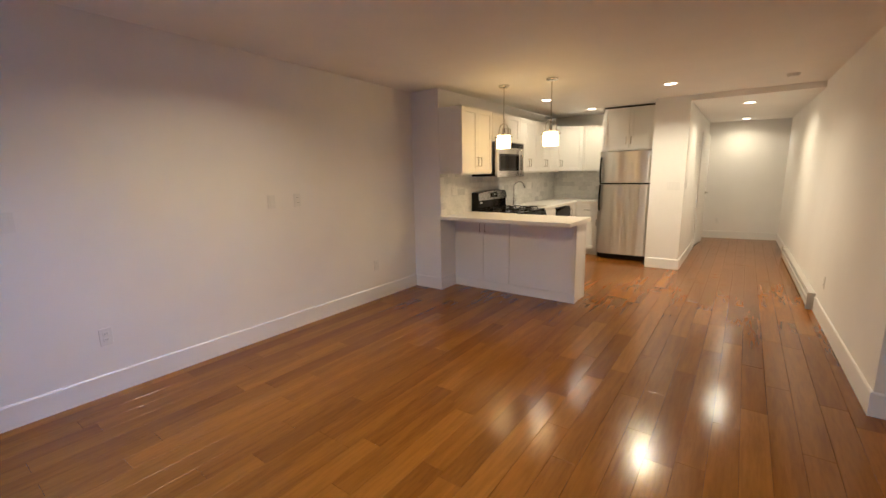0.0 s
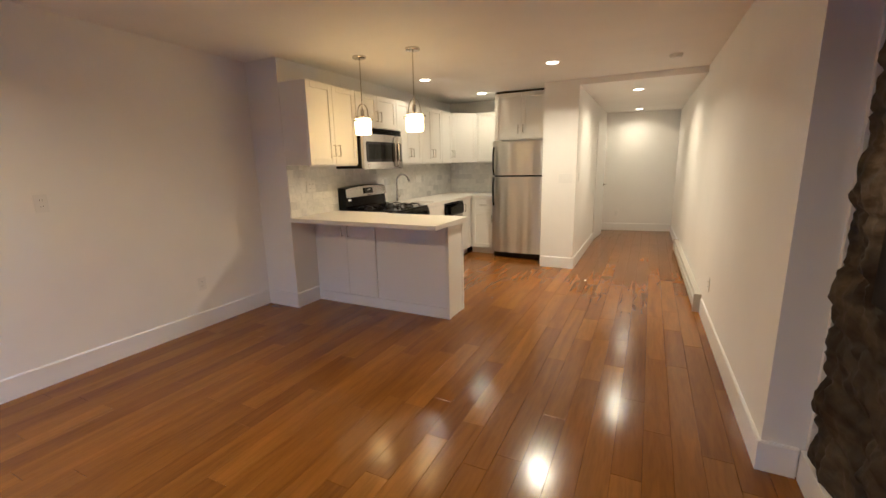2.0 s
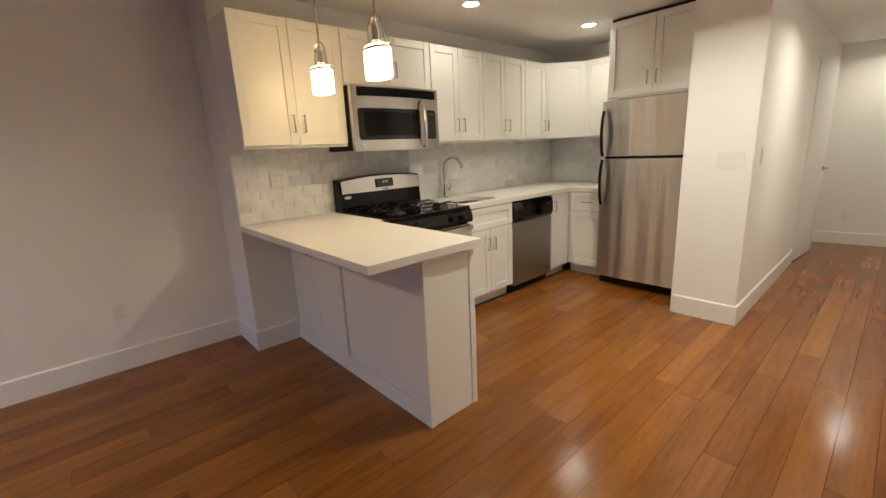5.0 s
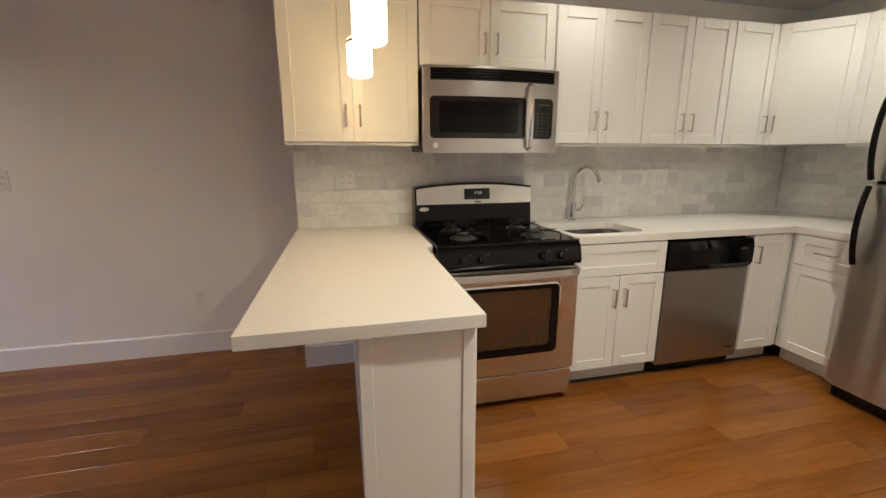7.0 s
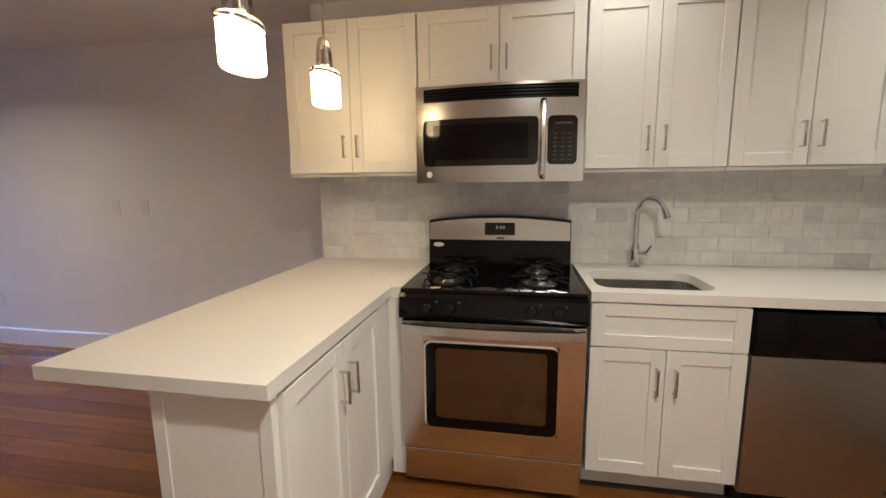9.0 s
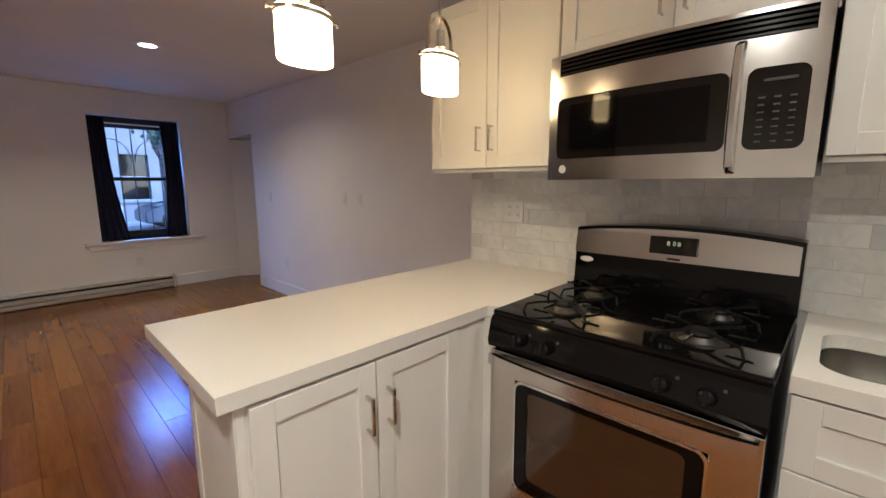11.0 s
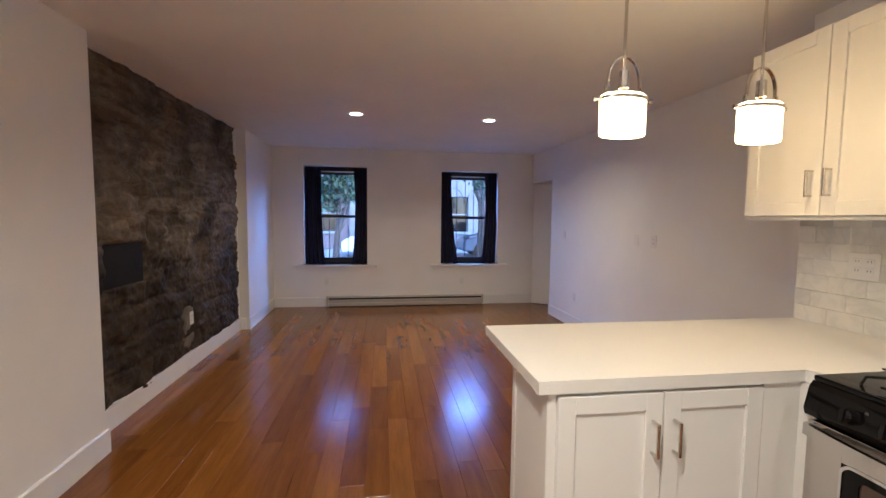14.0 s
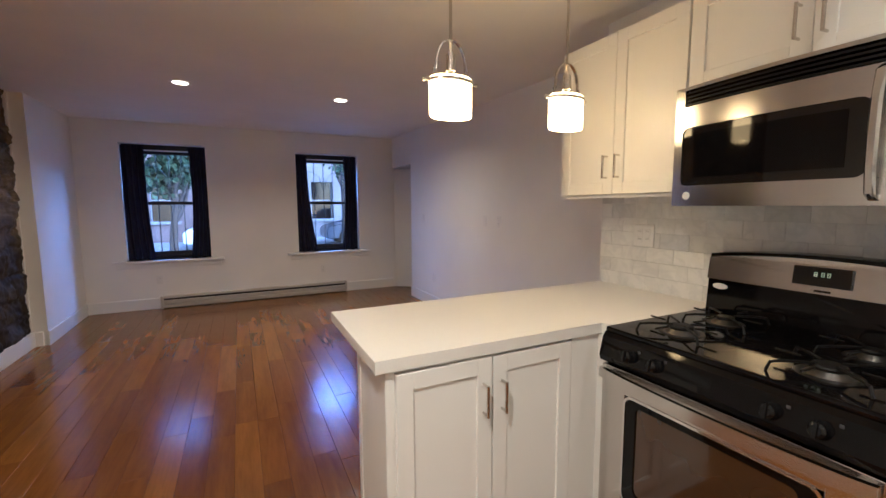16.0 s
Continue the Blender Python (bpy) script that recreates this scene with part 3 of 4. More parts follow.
def parked_car(m, coat, label):
    root = thing("car", m, label, "car", "cars parked at the kerb")
    bm = bmesh.new()
    side = [(-2.1, 0.25), (2.1, 0.25), (2.12, 0.62), (1.9, 0.78), (1.15, 0.88), (0.55, 1.38), (-0.95, 1.42), (-1.75, 0.95), (-2.1, 0.85)]
    for s in (-0.85, 0.85):
        [bm.verts.new((x, s * (1 if z < 0.95 else 0.82), z)) for x, z in side]
    bm.verts.ensure_lookup_table()
    k = len(side)
    v = list(bm.verts)
    bm.faces.new(v[:k][::-1])
    bm.faces.new(v[k:])
    for i in range(k):
        bm.faces.new((v[i], v[(i + 1) % k], v[k + (i + 1) % k], v[k + i]))
    bmesh.ops.bevel(bm, geom=list(bm.edges), offset=0.06, segments=2, profile=0.5, affect="EDGES", clamp_overlap=True)
    finish("body", bm, coat, root, smooth=True)
    bm = bmesh.new()
    for s in (-1, 1):
        add_prism(bm, [(-1.4, 0.0), (0.5, 0.0), (0.4, 0.01), (-1.3, 0.01)], 0.96, 0.965)
        add_box(bm, -1.35, 0.42, s * 0.74 - 0.015, s * 0.74 + 0.015, 0.98, 1.28, 0.01)
    finish("window", bm, M_GLASSDARK, root, smooth=True)
    for x in (-1.35, 1.35):
        for s in (-1, 1):
            bm = bmesh.new()
            add_cyl(bm, (x, s * 0.66, 0.31), (x, s * 0.87, 0.31), 0.31, seg=24)
            finish("wheel", bm, M_BLACK, root, smooth=True)


parked_car(pose(-0.75, -11.0, -0.15), M_CARW, "white parked car at the kerb")
parked_car(pose(-5.5, -11.0, -0.15), M_CARD, "dark blue parked car at the kerb")


def grille(x0, x1, z0, z1):
    """Iron security bars before a window, with hoops near the top."""
    root = thing("window_grille", pose((x0 + x1) / 2, -0.90, z0), "black iron security bars outside the window", "window grille", "window grilles")
    bm = bmesh.new()
    w, h = (x1 - x0) / 2, z1 - z0
    for i in range(7):
        x = -w + 2 * w * i / 6
        add_tube(bm, [(x, 0, 0), (x, 0, h)], 0.007, 8)
    for z in (0.03, h * 0.5, h - 0.03):
        add_box(bm, -w, w, -0.012, 0.012, z - 0.006, z + 0.006)
    for c in (-w / 2, w / 2):
        add_tube(bm, [(c + w / 2.2 * math.cos(a * math.pi / 12), 0.012, h * 0.66 + w / 1.6 * math.sin(a * math.pi / 12)) for a in range(13)], 0.006, 8)
    for s in (-1, 1):
        for z in (0.03, h - 0.03):
            add_box(bm, s * (w - 0.01) - 0.01, s * (w - 0.01) + 0.01, 0, 0.121, z - 0.01, z + 0.01)
    finish("bars", bm, M_WINFRAME, root, smooth=True)


grille(0.03, 0.93, 0.66, 2.16)
grille(-2.07, -1.19, 0.66, 2.14)

# ---- doors ----
door = thing("door_1", pose(-0.030, 9.035, 0, 0, 0, 90 - 5), "white hallway door standing slightly ajar", "door", kind="structure")
bm = bmesh.new()
add_box(bm, 0, 0.74, 0.0, 0.036, 0.012, 2.02, 0.003)
finish("leaf", bm, M_TRIM, door, smooth=True)
bm = bmesh.new()
add_cyl(bm, (0.68, 0.0, 0.95), (0.68, -0.012, 0.95), 0.026)
add_cyl(bm, (0.68, -0.012, 0.95), (0.68, -0.05, 0.95), 0.009)
add_tube(bm, [(0.68, -0.05, 0.95), (0.64, -0.052, 0.95), (0.57, -0.05, 0.95)], 0.009, 10)
tagged(finish("handle", bm, M_NICKEL, door, smooth=True), "satin nickel lever handle")

fold = thing("door_2", pose(-2.705, -0.485, 0.008, 0, 0, 145), "plain white closet door standing ajar in the alcove", "door", kind="structure")
box("leaf", M_TRIM, 0, 0.735, -0.036, 0.0, 0.0, 1.955, 0.003, fold)


# ---- electric baseboard heaters ----
def heater(m, length, label):
    root = thing("baseboard_heater", m, label, "heater", "baseboard heaters")
    bm = bmesh.new()
    prof = [(0, 0.012), (-0.062, 0.012), (-0.066, 0.03), (-0.066, 0.055), (-0.05, 0.058), (-0.05, 0.066), (-0.066, 0.07), (-0.066, 0.105),
            (-0.045, 0.112), (-0.045, 0.135), (-0.062, 0.142), (-0.056, 0.165), (0, 0.168)]
    a = [bm.verts.new((0.03, y, z)) for y, z in prof]
    b = [bm.verts.new((length - 0.03, y, z)) for y, z in prof]
    for i in range(len(prof)):
        j = (i + 1) % len(prof)
        bm.faces.new((a[i], a[j], b[j], b[i]))
    bm.faces.new(a)
    bm.faces.new(b[::-1])
    finish("body", bm, M_HEATER, root)
    for x in (0.0, length - 0.03):
        box("end_cap", M_HEATER, x, x + 0.03, -0.07, 0, 0.0, 0.172, 0.004, root)
    bm = bmesh.new()
    add_box(bm, 0.032, length - 0.032, -0.0495, -0.046, 0.1125, 0.1345)
    finish("slot", bm, M_DARK, root)


heater(pose(0.625, -0.515, 0, 0, 0, 180), 2.49, "long beige electric baseboard heater under the windows")
hd = math.degrees(math.atan2(EAST[1][1] - EAST[0][1], EAST[1][0] - EAST[0][0]))
heater(pose(1.270, 8.645, 0, 0, 0, hd + 180), 2.965, "long beige electric baseboard heater along the hallway wall")


# ---- kitchen cabinets ----
def add_shaker(bm, w, h, x0=0.0, z0=0.0, rail=0.056, t=0.02):
    """A shaker front: four rails round a sunk panel; it fills x0..x0+w, z0..z0+h, front at y = -t."""
    g = 0.0015
    x1, z1 = x0 + w - g, z0 + h - g
    x0, z0 = x0 + g, z0 + g
    r = min(rail, h * 0.28)
    add_box(bm, x0, x0 + rail, -t, 0, z0, z1, 0.0015, 1)
    add_box(bm, x1 - rail, x1, -t, 0, z0, z1, 0.0015, 1)
    add_box(bm, x0 + rail, x1 - rail, -t + 0.0002, 0, z0, z0 + r, 0.0015, 1)
    add_box(bm, x0 + rail, x1 - rail, -t + 0.0002, 0, z1 - r, z1, 0.0015, 1)
    add_box(bm, x0 + rail - 0.002, x1 - rail + 0.002, -t + 0.009, -0.001, z0 + r - 0.002, z1 - r + 0.002)


def add_pull(bm, x, z, length=0.10, upright=True, y=-0.02):
    o = 0.030
    a, b = (Vector((x, y, z - length / 2)), Vector((x, y, z + length / 2))) if upright else (Vector((x - length / 2, y, z)), Vector((x + length / 2, y, z)))
    d = (b - a).normalized() * 0.004
    out = Vector((0, -o, 0))
    for p in (a, b):
        add_cyl(bm, p, p + out, 0.0045, seg=10)
    add_tube(bm, [a + out - d, b + out + d], 0.0055, 10)


def cabinet(name, m, w, h, d, fronts, label, group, toe=0.0, body_top=None):
    """fronts: (x, z, width, height, pull x, pull z, upright) in the cabinet's own front plane."""
    root = thing(name, m, label, "cabinet", group)
    bm = bmesh.new()
    add_box(bm, 0, w, 0, d, toe, body_top or h, 0.001, 1)
    if body_top:
        for a in ((0, w, 0, 0.018), (0, 0.018, 0.018, d), (w - 0.018, w, 0.018, d)):
            add_box(bm, *a, body_top, h)
    if toe:
        add_box(bm, 0.0, w, 0.06, d - 0.01, 0, toe)
    finish("body", bm, M_CAB, root)
    if not toe:
        box("light_rail", M_CAB, 0, w, -0.004, 0.014, -0.016, -0.0005, 0.001, root)
    for x, z, fw, fh, px, pz, up in fronts:
        bm = bmesh.new()
        add_shaker(bm, fw, fh, x, z)
        dn = "drawer_front" if fh < 0.25 else "door"
        dr = finish(dn, bm, M_CAB, root)
        if px is not None:
            bm = bmesh.new()
            add_pull(bm, px, pz, upright=up)
            tagged(finish("handle", bm, M_NICKEL, dr, smooth=True), "brushed nickel bar pull")
    return root


def pair(w, h, z=0.0, low=True):
    pz = z + 0.13 if low else z + h - 0.13
    return [(0, z, w / 2, h, w / 2 - 0.035, pz, True), (w / 2, z, w / 2, h, w / 2 + 0.035, pz, True)]


WALL_CABS = "white wall cabinets"
XF = -1.98
for y0, y1, z0, z1, two in ((4.308, 4.997, 1.405, 2.145, True), (5.003, 5.776, 1.795, 2.145, True), (5.782, 6.384, 1.405, 2.145, True),
                            (6.388, 6.993, 1.405, 2.145, True), (6.997, 7.335, 1.405, 2.145, False)):
    w, h = y1 - y0, z1 - z0
    fr = pair(w, h) if two else [(0, 0, w, h, w - 0.035, 0.13, True)]
    if h < 0.5:
        fr = [(a, b, c, e, p, 0.12, u) for a, b, c, e, p, q, u in fr]
    cabinet("wall_cabinet", pose(XF, y0, z0, 0, 0, 90), w, h, 0.299, fr, "white shaker wall cabinet with bar pulls", WALL_CABS)
dw = math.hypot(0.305, 0.305)
root = thing("wall_cabinet", pose(0, 0, 0), "white diagonal corner wall cabinet with one door", "cabinet", WALL_CABS)
prism("body", M_CAB, [(-2.279, 7.338), (-1.98, 7.338), (-1.675, 7.643), (-1.675, 7.949), (-2.279, 7.949)], 1.405, 2.145, parent=root)
bm = bmesh.new()
add_shaker(bm, dw - 0.02, 0.74, 0.01, 0)
dr = finish("door", bm, M_CAB, root, pose(-1.98, 7.338, 1.405, 0, 0, 45))
bm = bmesh.new()
add_pull(bm, 0.045, 0.13)
tagged(finish("handle", bm, M_NICKEL, dr, smooth=True), "brushed nickel bar pull")
cabinet("wall_cabinet", pose(-1.672, 7.643, 1.405), 0.42, 0.74, 0.306, [(0, 0, 0.42, 0.74, 0.385, 0.13, True)], "white shaker wall cabinet beside the refrigerator", WALL_CABS)
cabinet("wall_cabinet", pose(-1.235, 7.25, 1.715), 0.768, 0.615, 0.698, pair(0.768, 0.615), "deep white cabinet above the refrigerator", WALL_CABS)
# near-black box put in the open gap to stand for its shade
structure(box("gap_shade_fill", M_DARK, -1.235, -0.467, 7.27, 7.90, 2.331, CEIL - 0.001), "dark fill painted as the shaded gap above the cabinet", "trim")

BASE_CABS = "white base cabinets"
XB = -1.662
BH = 0.864
sink_fr = [(0, 0.672, 0.593, 0.186, None, None, True)] + pair(0.593, 0.565, 0.105, low=False)
cabinet("base_cabinet", pose(XB, 5.79, 0, 0, 0, 90), 0.593, BH, 0.61, sink_fr, "white shaker sink base cabinet", BASE_CABS, toe=0.10, body_top=0.62)
cabinet("base_cabinet", pose(XB, 7.003, 0, 0, 0, 90), 0.335, BH, 0.61, [(0.0, 0.105, 0.29, 0.755, 0.035, 0.74, True)], "white shaker corner base cabinet with one door", BASE_CABS, toe=0.10)
cabinet("base_cabinet", pose(-1.66, 7.34, 0), 0.405, BH, 0.60, [(0.03, 0.672, 0.372, 0.186, 0.216, 0.765, False), (0.03, 0.105, 0.372, 0.565, 0.365, 0.56, True)],
        "white shaker base cabinet with drawer", BASE_CABS, toe=0.10)


# peninsula
pen = thing("peninsula", pose(0, 0, 0), "white kitchen peninsula with shaker doors on both sides", "kitchen island")
box("body", M_CAB, -2.278, -0.757, 4.615, 4.925, 0.0, 0.864, 0.001, pen)
box("end_panel", M_CAB, -0.757, -0.737, 4.60, 4.93, 0.0, 0.864, 0.002, pen)
box("toe_board", M_CAB, -2.278, -0.757, 4.602, 4.6145, 0.0, 0.10, 0.002, pen)
bm = bmesh.new()
add_box(bm, -1.500, -0.760, 4.605, 4.6145, 0.104, 0.862, 0.001, 1)
finish("back_panel", bm, M_CAB, pen)
bm = bmesh.new()
add_box(bm, -0.7365, -0.733, 4.60, 4.636, 0.0, 0.862, 0.001, 1)
add_box(bm, -0.7365, -0.733, 4.894, 4.93, 0.0, 0.862, 0.001, 1)
add_box(bm, -0.7365, -0.733, 4.636, 4.894, 0.832, 0.862, 0.001, 1)
finish("end_trim", bm, M_CAB, pen)
for x0, x1, px in ((-2.20, -1.858, -1.893), (-1.855, -1.514, -1.82)):
    bm = bmesh.new()
    add_box(bm, x0, x1, 4.597, 4.6145, 0.106, 0.862, 0.002, 1)
    dr = finish("door", bm, M_CAB, pen)
    bm = bmesh.new()
    add_pull(bm, 0, 0)
    tagged(finish("handle", bm, M_NICKEL, dr, pose(px, 4.617, 0.76), smooth=True), "brushed nickel bar pull")
for x0, x1, px in ((-1.105, -0.762, -1.07), (-1.455, -1.108, -1.143)):
    bm = bmesh.new()
    add_shaker(bm, x1 - x0, 0.745, 0, 0)
    dr = finish("door", bm, M_CAB, pen, pose(x1, 4.925, 0.108, 0, 0, 180))
    bm = bmesh.new()
    add_pull(bm, x1 - px, 0.605)
    tagged(finish("handle", bm, M_NICKEL, dr, smooth=True), "brushed nickel bar pull")
box("filler_panel", M_CAB, -1.60, -1.458, 4.925, 4.94, 0.10, 0.862, 0.001, pen)
box("filler_panel", M_CAB, -1.64, -1.592, 4.9405, 5.0015, 0.03, 0.862, 0.001, pen)

# counters
CT0, CT1 = 0.865, 0.905
tagged(prism("countertop", M_QUARTZ, [(-2.279, 4.300), (-0.700, 4.300), (-0.697, 4.950), (-1.60, 4.950), (-1.615, 4.996), (-2.279, 4.996)], CT0, CT1, 0.003),
       "white quartz top overhanging the peninsula", "countertop")
SX0, SX1, SY0, SY1 = -2.07, -1.715, 5.83, 6.30


def rounded(x0, x1, y0, y1, r, n=6):
    pts = []
    for cx, cy, a0 in ((x1 - r, y1 - r, 0), (x0 + r, y1 - r, 90), (x0 + r, y0 + r, 180), (x1 - r, y0 + r, 270)):
        pts += [(cx + r * math.cos(radians(a0 + 90 * k / n)), cy + r * math.sin(radians(a0 + 90 * k / n))) for k in range(n + 1)]
    return pts


def l_counter():
    """Slab pieces round the sink, with rounded inner corners."""
    bm = bmesh.new()
    x0, x1 = -2.279, -1.635
    add_prism(bm, [(x0, 5.787), (x1, 5.787), (x1, SY0), (x0, SY0)], CT0, CT1)
    add_prism(bm, [(x0, SY0), (SX0, SY0), (SX0, SY1), (x0, SY1)], CT0, CT1)
    add_prism(bm, [(SX1, SY0), (x1, SY0), (x1, SY1), (SX1, SY1)], CT0, CT1)
    add_prism(bm, [(x0, SY1), (x1, SY1), (x1, 7.315), (-1.262, 7.315), (-1.262, 7.949), (x0, 7.949)], CT0, CT1)
    r, n = 0.07, 6
    for cx, cy, sx, sy in ((SX1, SY1, -1, -1), (SX0, SY1, 1, -1), (SX0, SY0, 1, 1), (SX1, SY0, -1, 1)):
        arc = [(cx + sx * (r - r * math.cos(math.pi / 2 * k / n)), cy + sy * (r - r * math.sin(math.pi / 2 * k / n))) for k in range(n + 1)]
        for p, q in zip(arc, arc[1:]):
            add_prism(bm, [(cx, cy), p, q], CT0, CT1)
    return tagged(finish("countertop", bm, M_QUARTZ), "white quartz counter with sink cutout", "countertop")


l_counter()


def sink():
    bm = bmesh.new()
    loops = []
    for inset, z, r in ((-0.012, CT0 - 0.002, 0.08), (0.0, CT0 - 0.002, 0.07), (0.006, CT0 - 0.15, 0.07), (0.03, CT0 - 0.185, 0.06), (0.14, CT0 - 0.19, 0.03)):
        loops.append([bm.verts.new((x, y, z)) for x, y in rounded(SX0 + inset, SX1 - inset, SY0 + inset, SY1 - inset, r)])
    for a, b in zip(loops, loops[1:]):
        for i in range(len(a)):
            j = (i + 1) % len(a)
            bm.faces.new((a[i], a[j], b[j], b[i]))
    bm.faces.new(loops[-1])
    root = thing("sink", pose(0, 0, 0), "undermount stainless steel sink bowl", "sink")
    finish("bowl", bm, M_STEEL, root, smooth=True)
    bm = bmesh.new()
    add_cyl(bm, (-1.89, 6.065, CT0 - 0.1895), (-1.89, 6.065, CT0 - 0.184), 0.04, 0.036, 24)
    finish("drain", bm, M_CHROME, root, smooth=True)


sink()


def faucet():
    root = thing("faucet", pose(-2.195, 6.09, CT1, 0, 0, 0), "tall chrome gooseneck kitchen faucet behind the sink", "faucet")
    bm = bmesh.new()
    add_lathe(bm, [(0.0, 0), (0.028, 0), (0.028, 0.006), (0.023, 0.012), (0.021, 0.10), (0.017, 0.125), (0.012, 0.13), (0, 0.13)], 24)
    finish("base", bm, M_CHROME, root, smooth=True)
    a = radians(38)
    u = Vector((math.cos(a), math.sin(a), 0))
    pts = [Vector((0, 0, 0.12)), Vector((0, 0, 0.27))]
    r = 0.078
    for k in range(1, 13):
        t = math.pi * k / 12 * 0.90
        pts.append(Vector((0, 0, 0.27)) + u * (r - r * math.cos(t)) + Vector((0, 0, r * math.sin(t) * 1.15)))
    pts.append(pts[-1] + (pts[-1] - pts[-2]).normalized() * 0.012)
    bm = bmesh.new()
    add_tube(bm, pts, 0.013, 14)
    tip = (pts[-1] - pts[-2]).normalized()
    add_tube(bm, [pts[-1] - tip * 0.012, pts[-1] + tip * 0.026], 0.0155, 14)
    finish("spout", bm, M_CHROME, root, smooth=True)
    bm = bmesh.new()
    add_cyl(bm, (0, 0.012, 0.062), (0.0, 0.056, 0.066), 0.018, 0.016, seg=18)
    add_tube(bm, [(0, 0.048, 0.066), (0.006, 0.060, 0.085), (0.016, 0.074, 0.118)], [0.009, 0.007, 0.005], 10)
    finish("lever", bm, M_CHROME, root, smooth=True)


faucet()


# ---- appliances ----
def display_bars(bm, x, z, y, w, h):
    """Seven-stroke digits as thin bars."""
    for a in ((0, 0, 0, h), (w, 0, w, h), (0, 0, w, 0), (0, h / 2, w, h / 2), (0, h, w, h)):
        add_box(bm, x + min(a[0], a[2]) - 0.0012, x + max(a[0], a[2]) + 0.0012, y - 0.0006, y, z + min(a[1], a[3]) - 0.0012, z + max(a[1], a[3]) + 0.0012)


def rim_ring(name, mat, parent, outer, inner, y0, y1):
    """A flat ring between two rounded rectangles (x0, x1, z0, z1, radius), front at y0."""
    bm = bmesh.new()
    o, n = rounded(*outer), rounded(*inner)
    rings = [[bm.verts.new((x, y, z)) for x, z in pts] for pts, y in ((o, y1), (o, y0 + 0.001), (n, y0), (n, y1))]
    for a, b in zip(rings, rings[1:]):
        for i in range(len(a)):
            j = (i + 1) % len(a)
            bm.faces.new((a[i], a[j], b[j], b[i]))
    return finish(name, bm, mat, parent, smooth=True)


def gas_range(m):
    """Front at y = 0, width along x, back towards +y."""
    W, D = 0.762, 0.715
    root = thing("gas_range", m, "stainless and black freestanding gas range", "stove")
    box("body", M_BLACK, 0.002, W - 0.002, 0.03, D, 0.03, 0.86, 0.003, root)
    for x in (0.05, W - 0.05):
        for y in (0.08, D - 0.06):
            bm = bmesh.new()
            add_cyl(bm, (x, y, 0), (x, y, 0.035), 0.018)
            finish("foot", bm, M_BLACK, root)
    box("drawer", M_STEEL, 0.004, W - 0.004, 0.0, 0.03, 0.035, 0.185, 0.006, root)
    # oven door with a window opening
    dz0, dz1 = 0.195, 0.775
    wx0, wx1, wz0, wz1 = 0.105, W - 0.105, 0.30, 0.69
    bm = bmesh.new()
    add_box(bm, 0.002, wx0, -0.012, 0.03, dz0, dz1, 0.004)
    add_box(bm, wx1, W - 0.002, -0.012, 0.03, dz0, dz1, 0.004)
    add_box(bm, wx0 - 0.003, wx1 + 0.003, -0.0118, 0.03, dz0, wz0, 0.002)
    add_box(bm, wx0 - 0.003, wx1 + 0.003, -0.0118, 0.03, wz1, dz1, 0.002)
    door = finish("oven_door", bm, M_STEEL, root, smooth=True)
    rim_ring("window_trim", M_CHROME, door, (wx0 - 0.004, wx1 + 0.004, wz0 - 0.004, wz1 + 0.004, 0.034), (wx0 + 0.004, wx1 - 0.004, wz0 + 0.004, wz1 - 0.004, 0.028), -0.0155, -0.002)
    tagged(rim_ring("window_border", M_ENAMEL, door, (wx0 + 0.003, wx1 - 0.003, wz0 + 0.003, wz1 - 0.003, 0.029),
                    (wx0 + 0.046, wx1 - 0.046, wz0 + 0.046, wz1 - 0.026, 0.020), -0.0135, -0.002), "black glass border with rounded corners")
    tagged(box("window", M_OVENGLASS, wx0 + 0.03, wx1 - 0.03, -0.009, 0.0, wz0 + 0.03, wz1 - 0.015, parent=door), "dark amber oven glass")
    bm = bmesh.new()
    n = 16
    pts = [(0.012 + (W - 0.024) * i / n, -0.030 - 0.028 * math.sin(math.pi * i / n) ** 0.6, 0.752) for i in range(n + 1)]
    sec = [(-0.010, -0.019), (0.008, -0.019), (0.012, 0.0), (0.006, 0.017), (-0.008, 0.016)]
    rings = [[bm.verts.new((p[0], p[1] + o, p[2] + z)) for o, z in sec] for p in pts]
    for a, b in zip(rings, rings[1:]):
        for k in range(5):
            bm.faces.new((a[k], a[(k + 1) % 5], b[(k + 1) % 5], b[k]))
    bm.faces.new(rings[0])
    bm.faces.new(rings[-1][::-1])
    for x in (0.02, W - 0.05):
        add_box(bm, x, x + 0.03, -0.03, -0.011, 0.738, 0.766, 0.003)
    tagged(finish("handle", bm, M_STEEL, door, smooth=True), "wide curved steel handle")
    # control panel
    bm = bmesh.new()
    prof = [(0.03, 0.78), (-0.022, 0.79), (-0.028, 0.81), (-0.012, 0.878), (0.0, 0.893), (0.03, 0.893)]
    a = [bm.verts.new((0.0, y, z)) for y, z in prof]
    b = [bm.verts.new((W, y, z)) for y, z in prof]
    for i in range(len(prof)):
        j = (i + 1) % len(prof)
        bm.faces.new((a[i], a[j], b[j], b[i]))
    bm.faces.new(a)
    bm.faces.new(b[::-1])
    finish("control_panel", bm, M_ENAMEL, root)
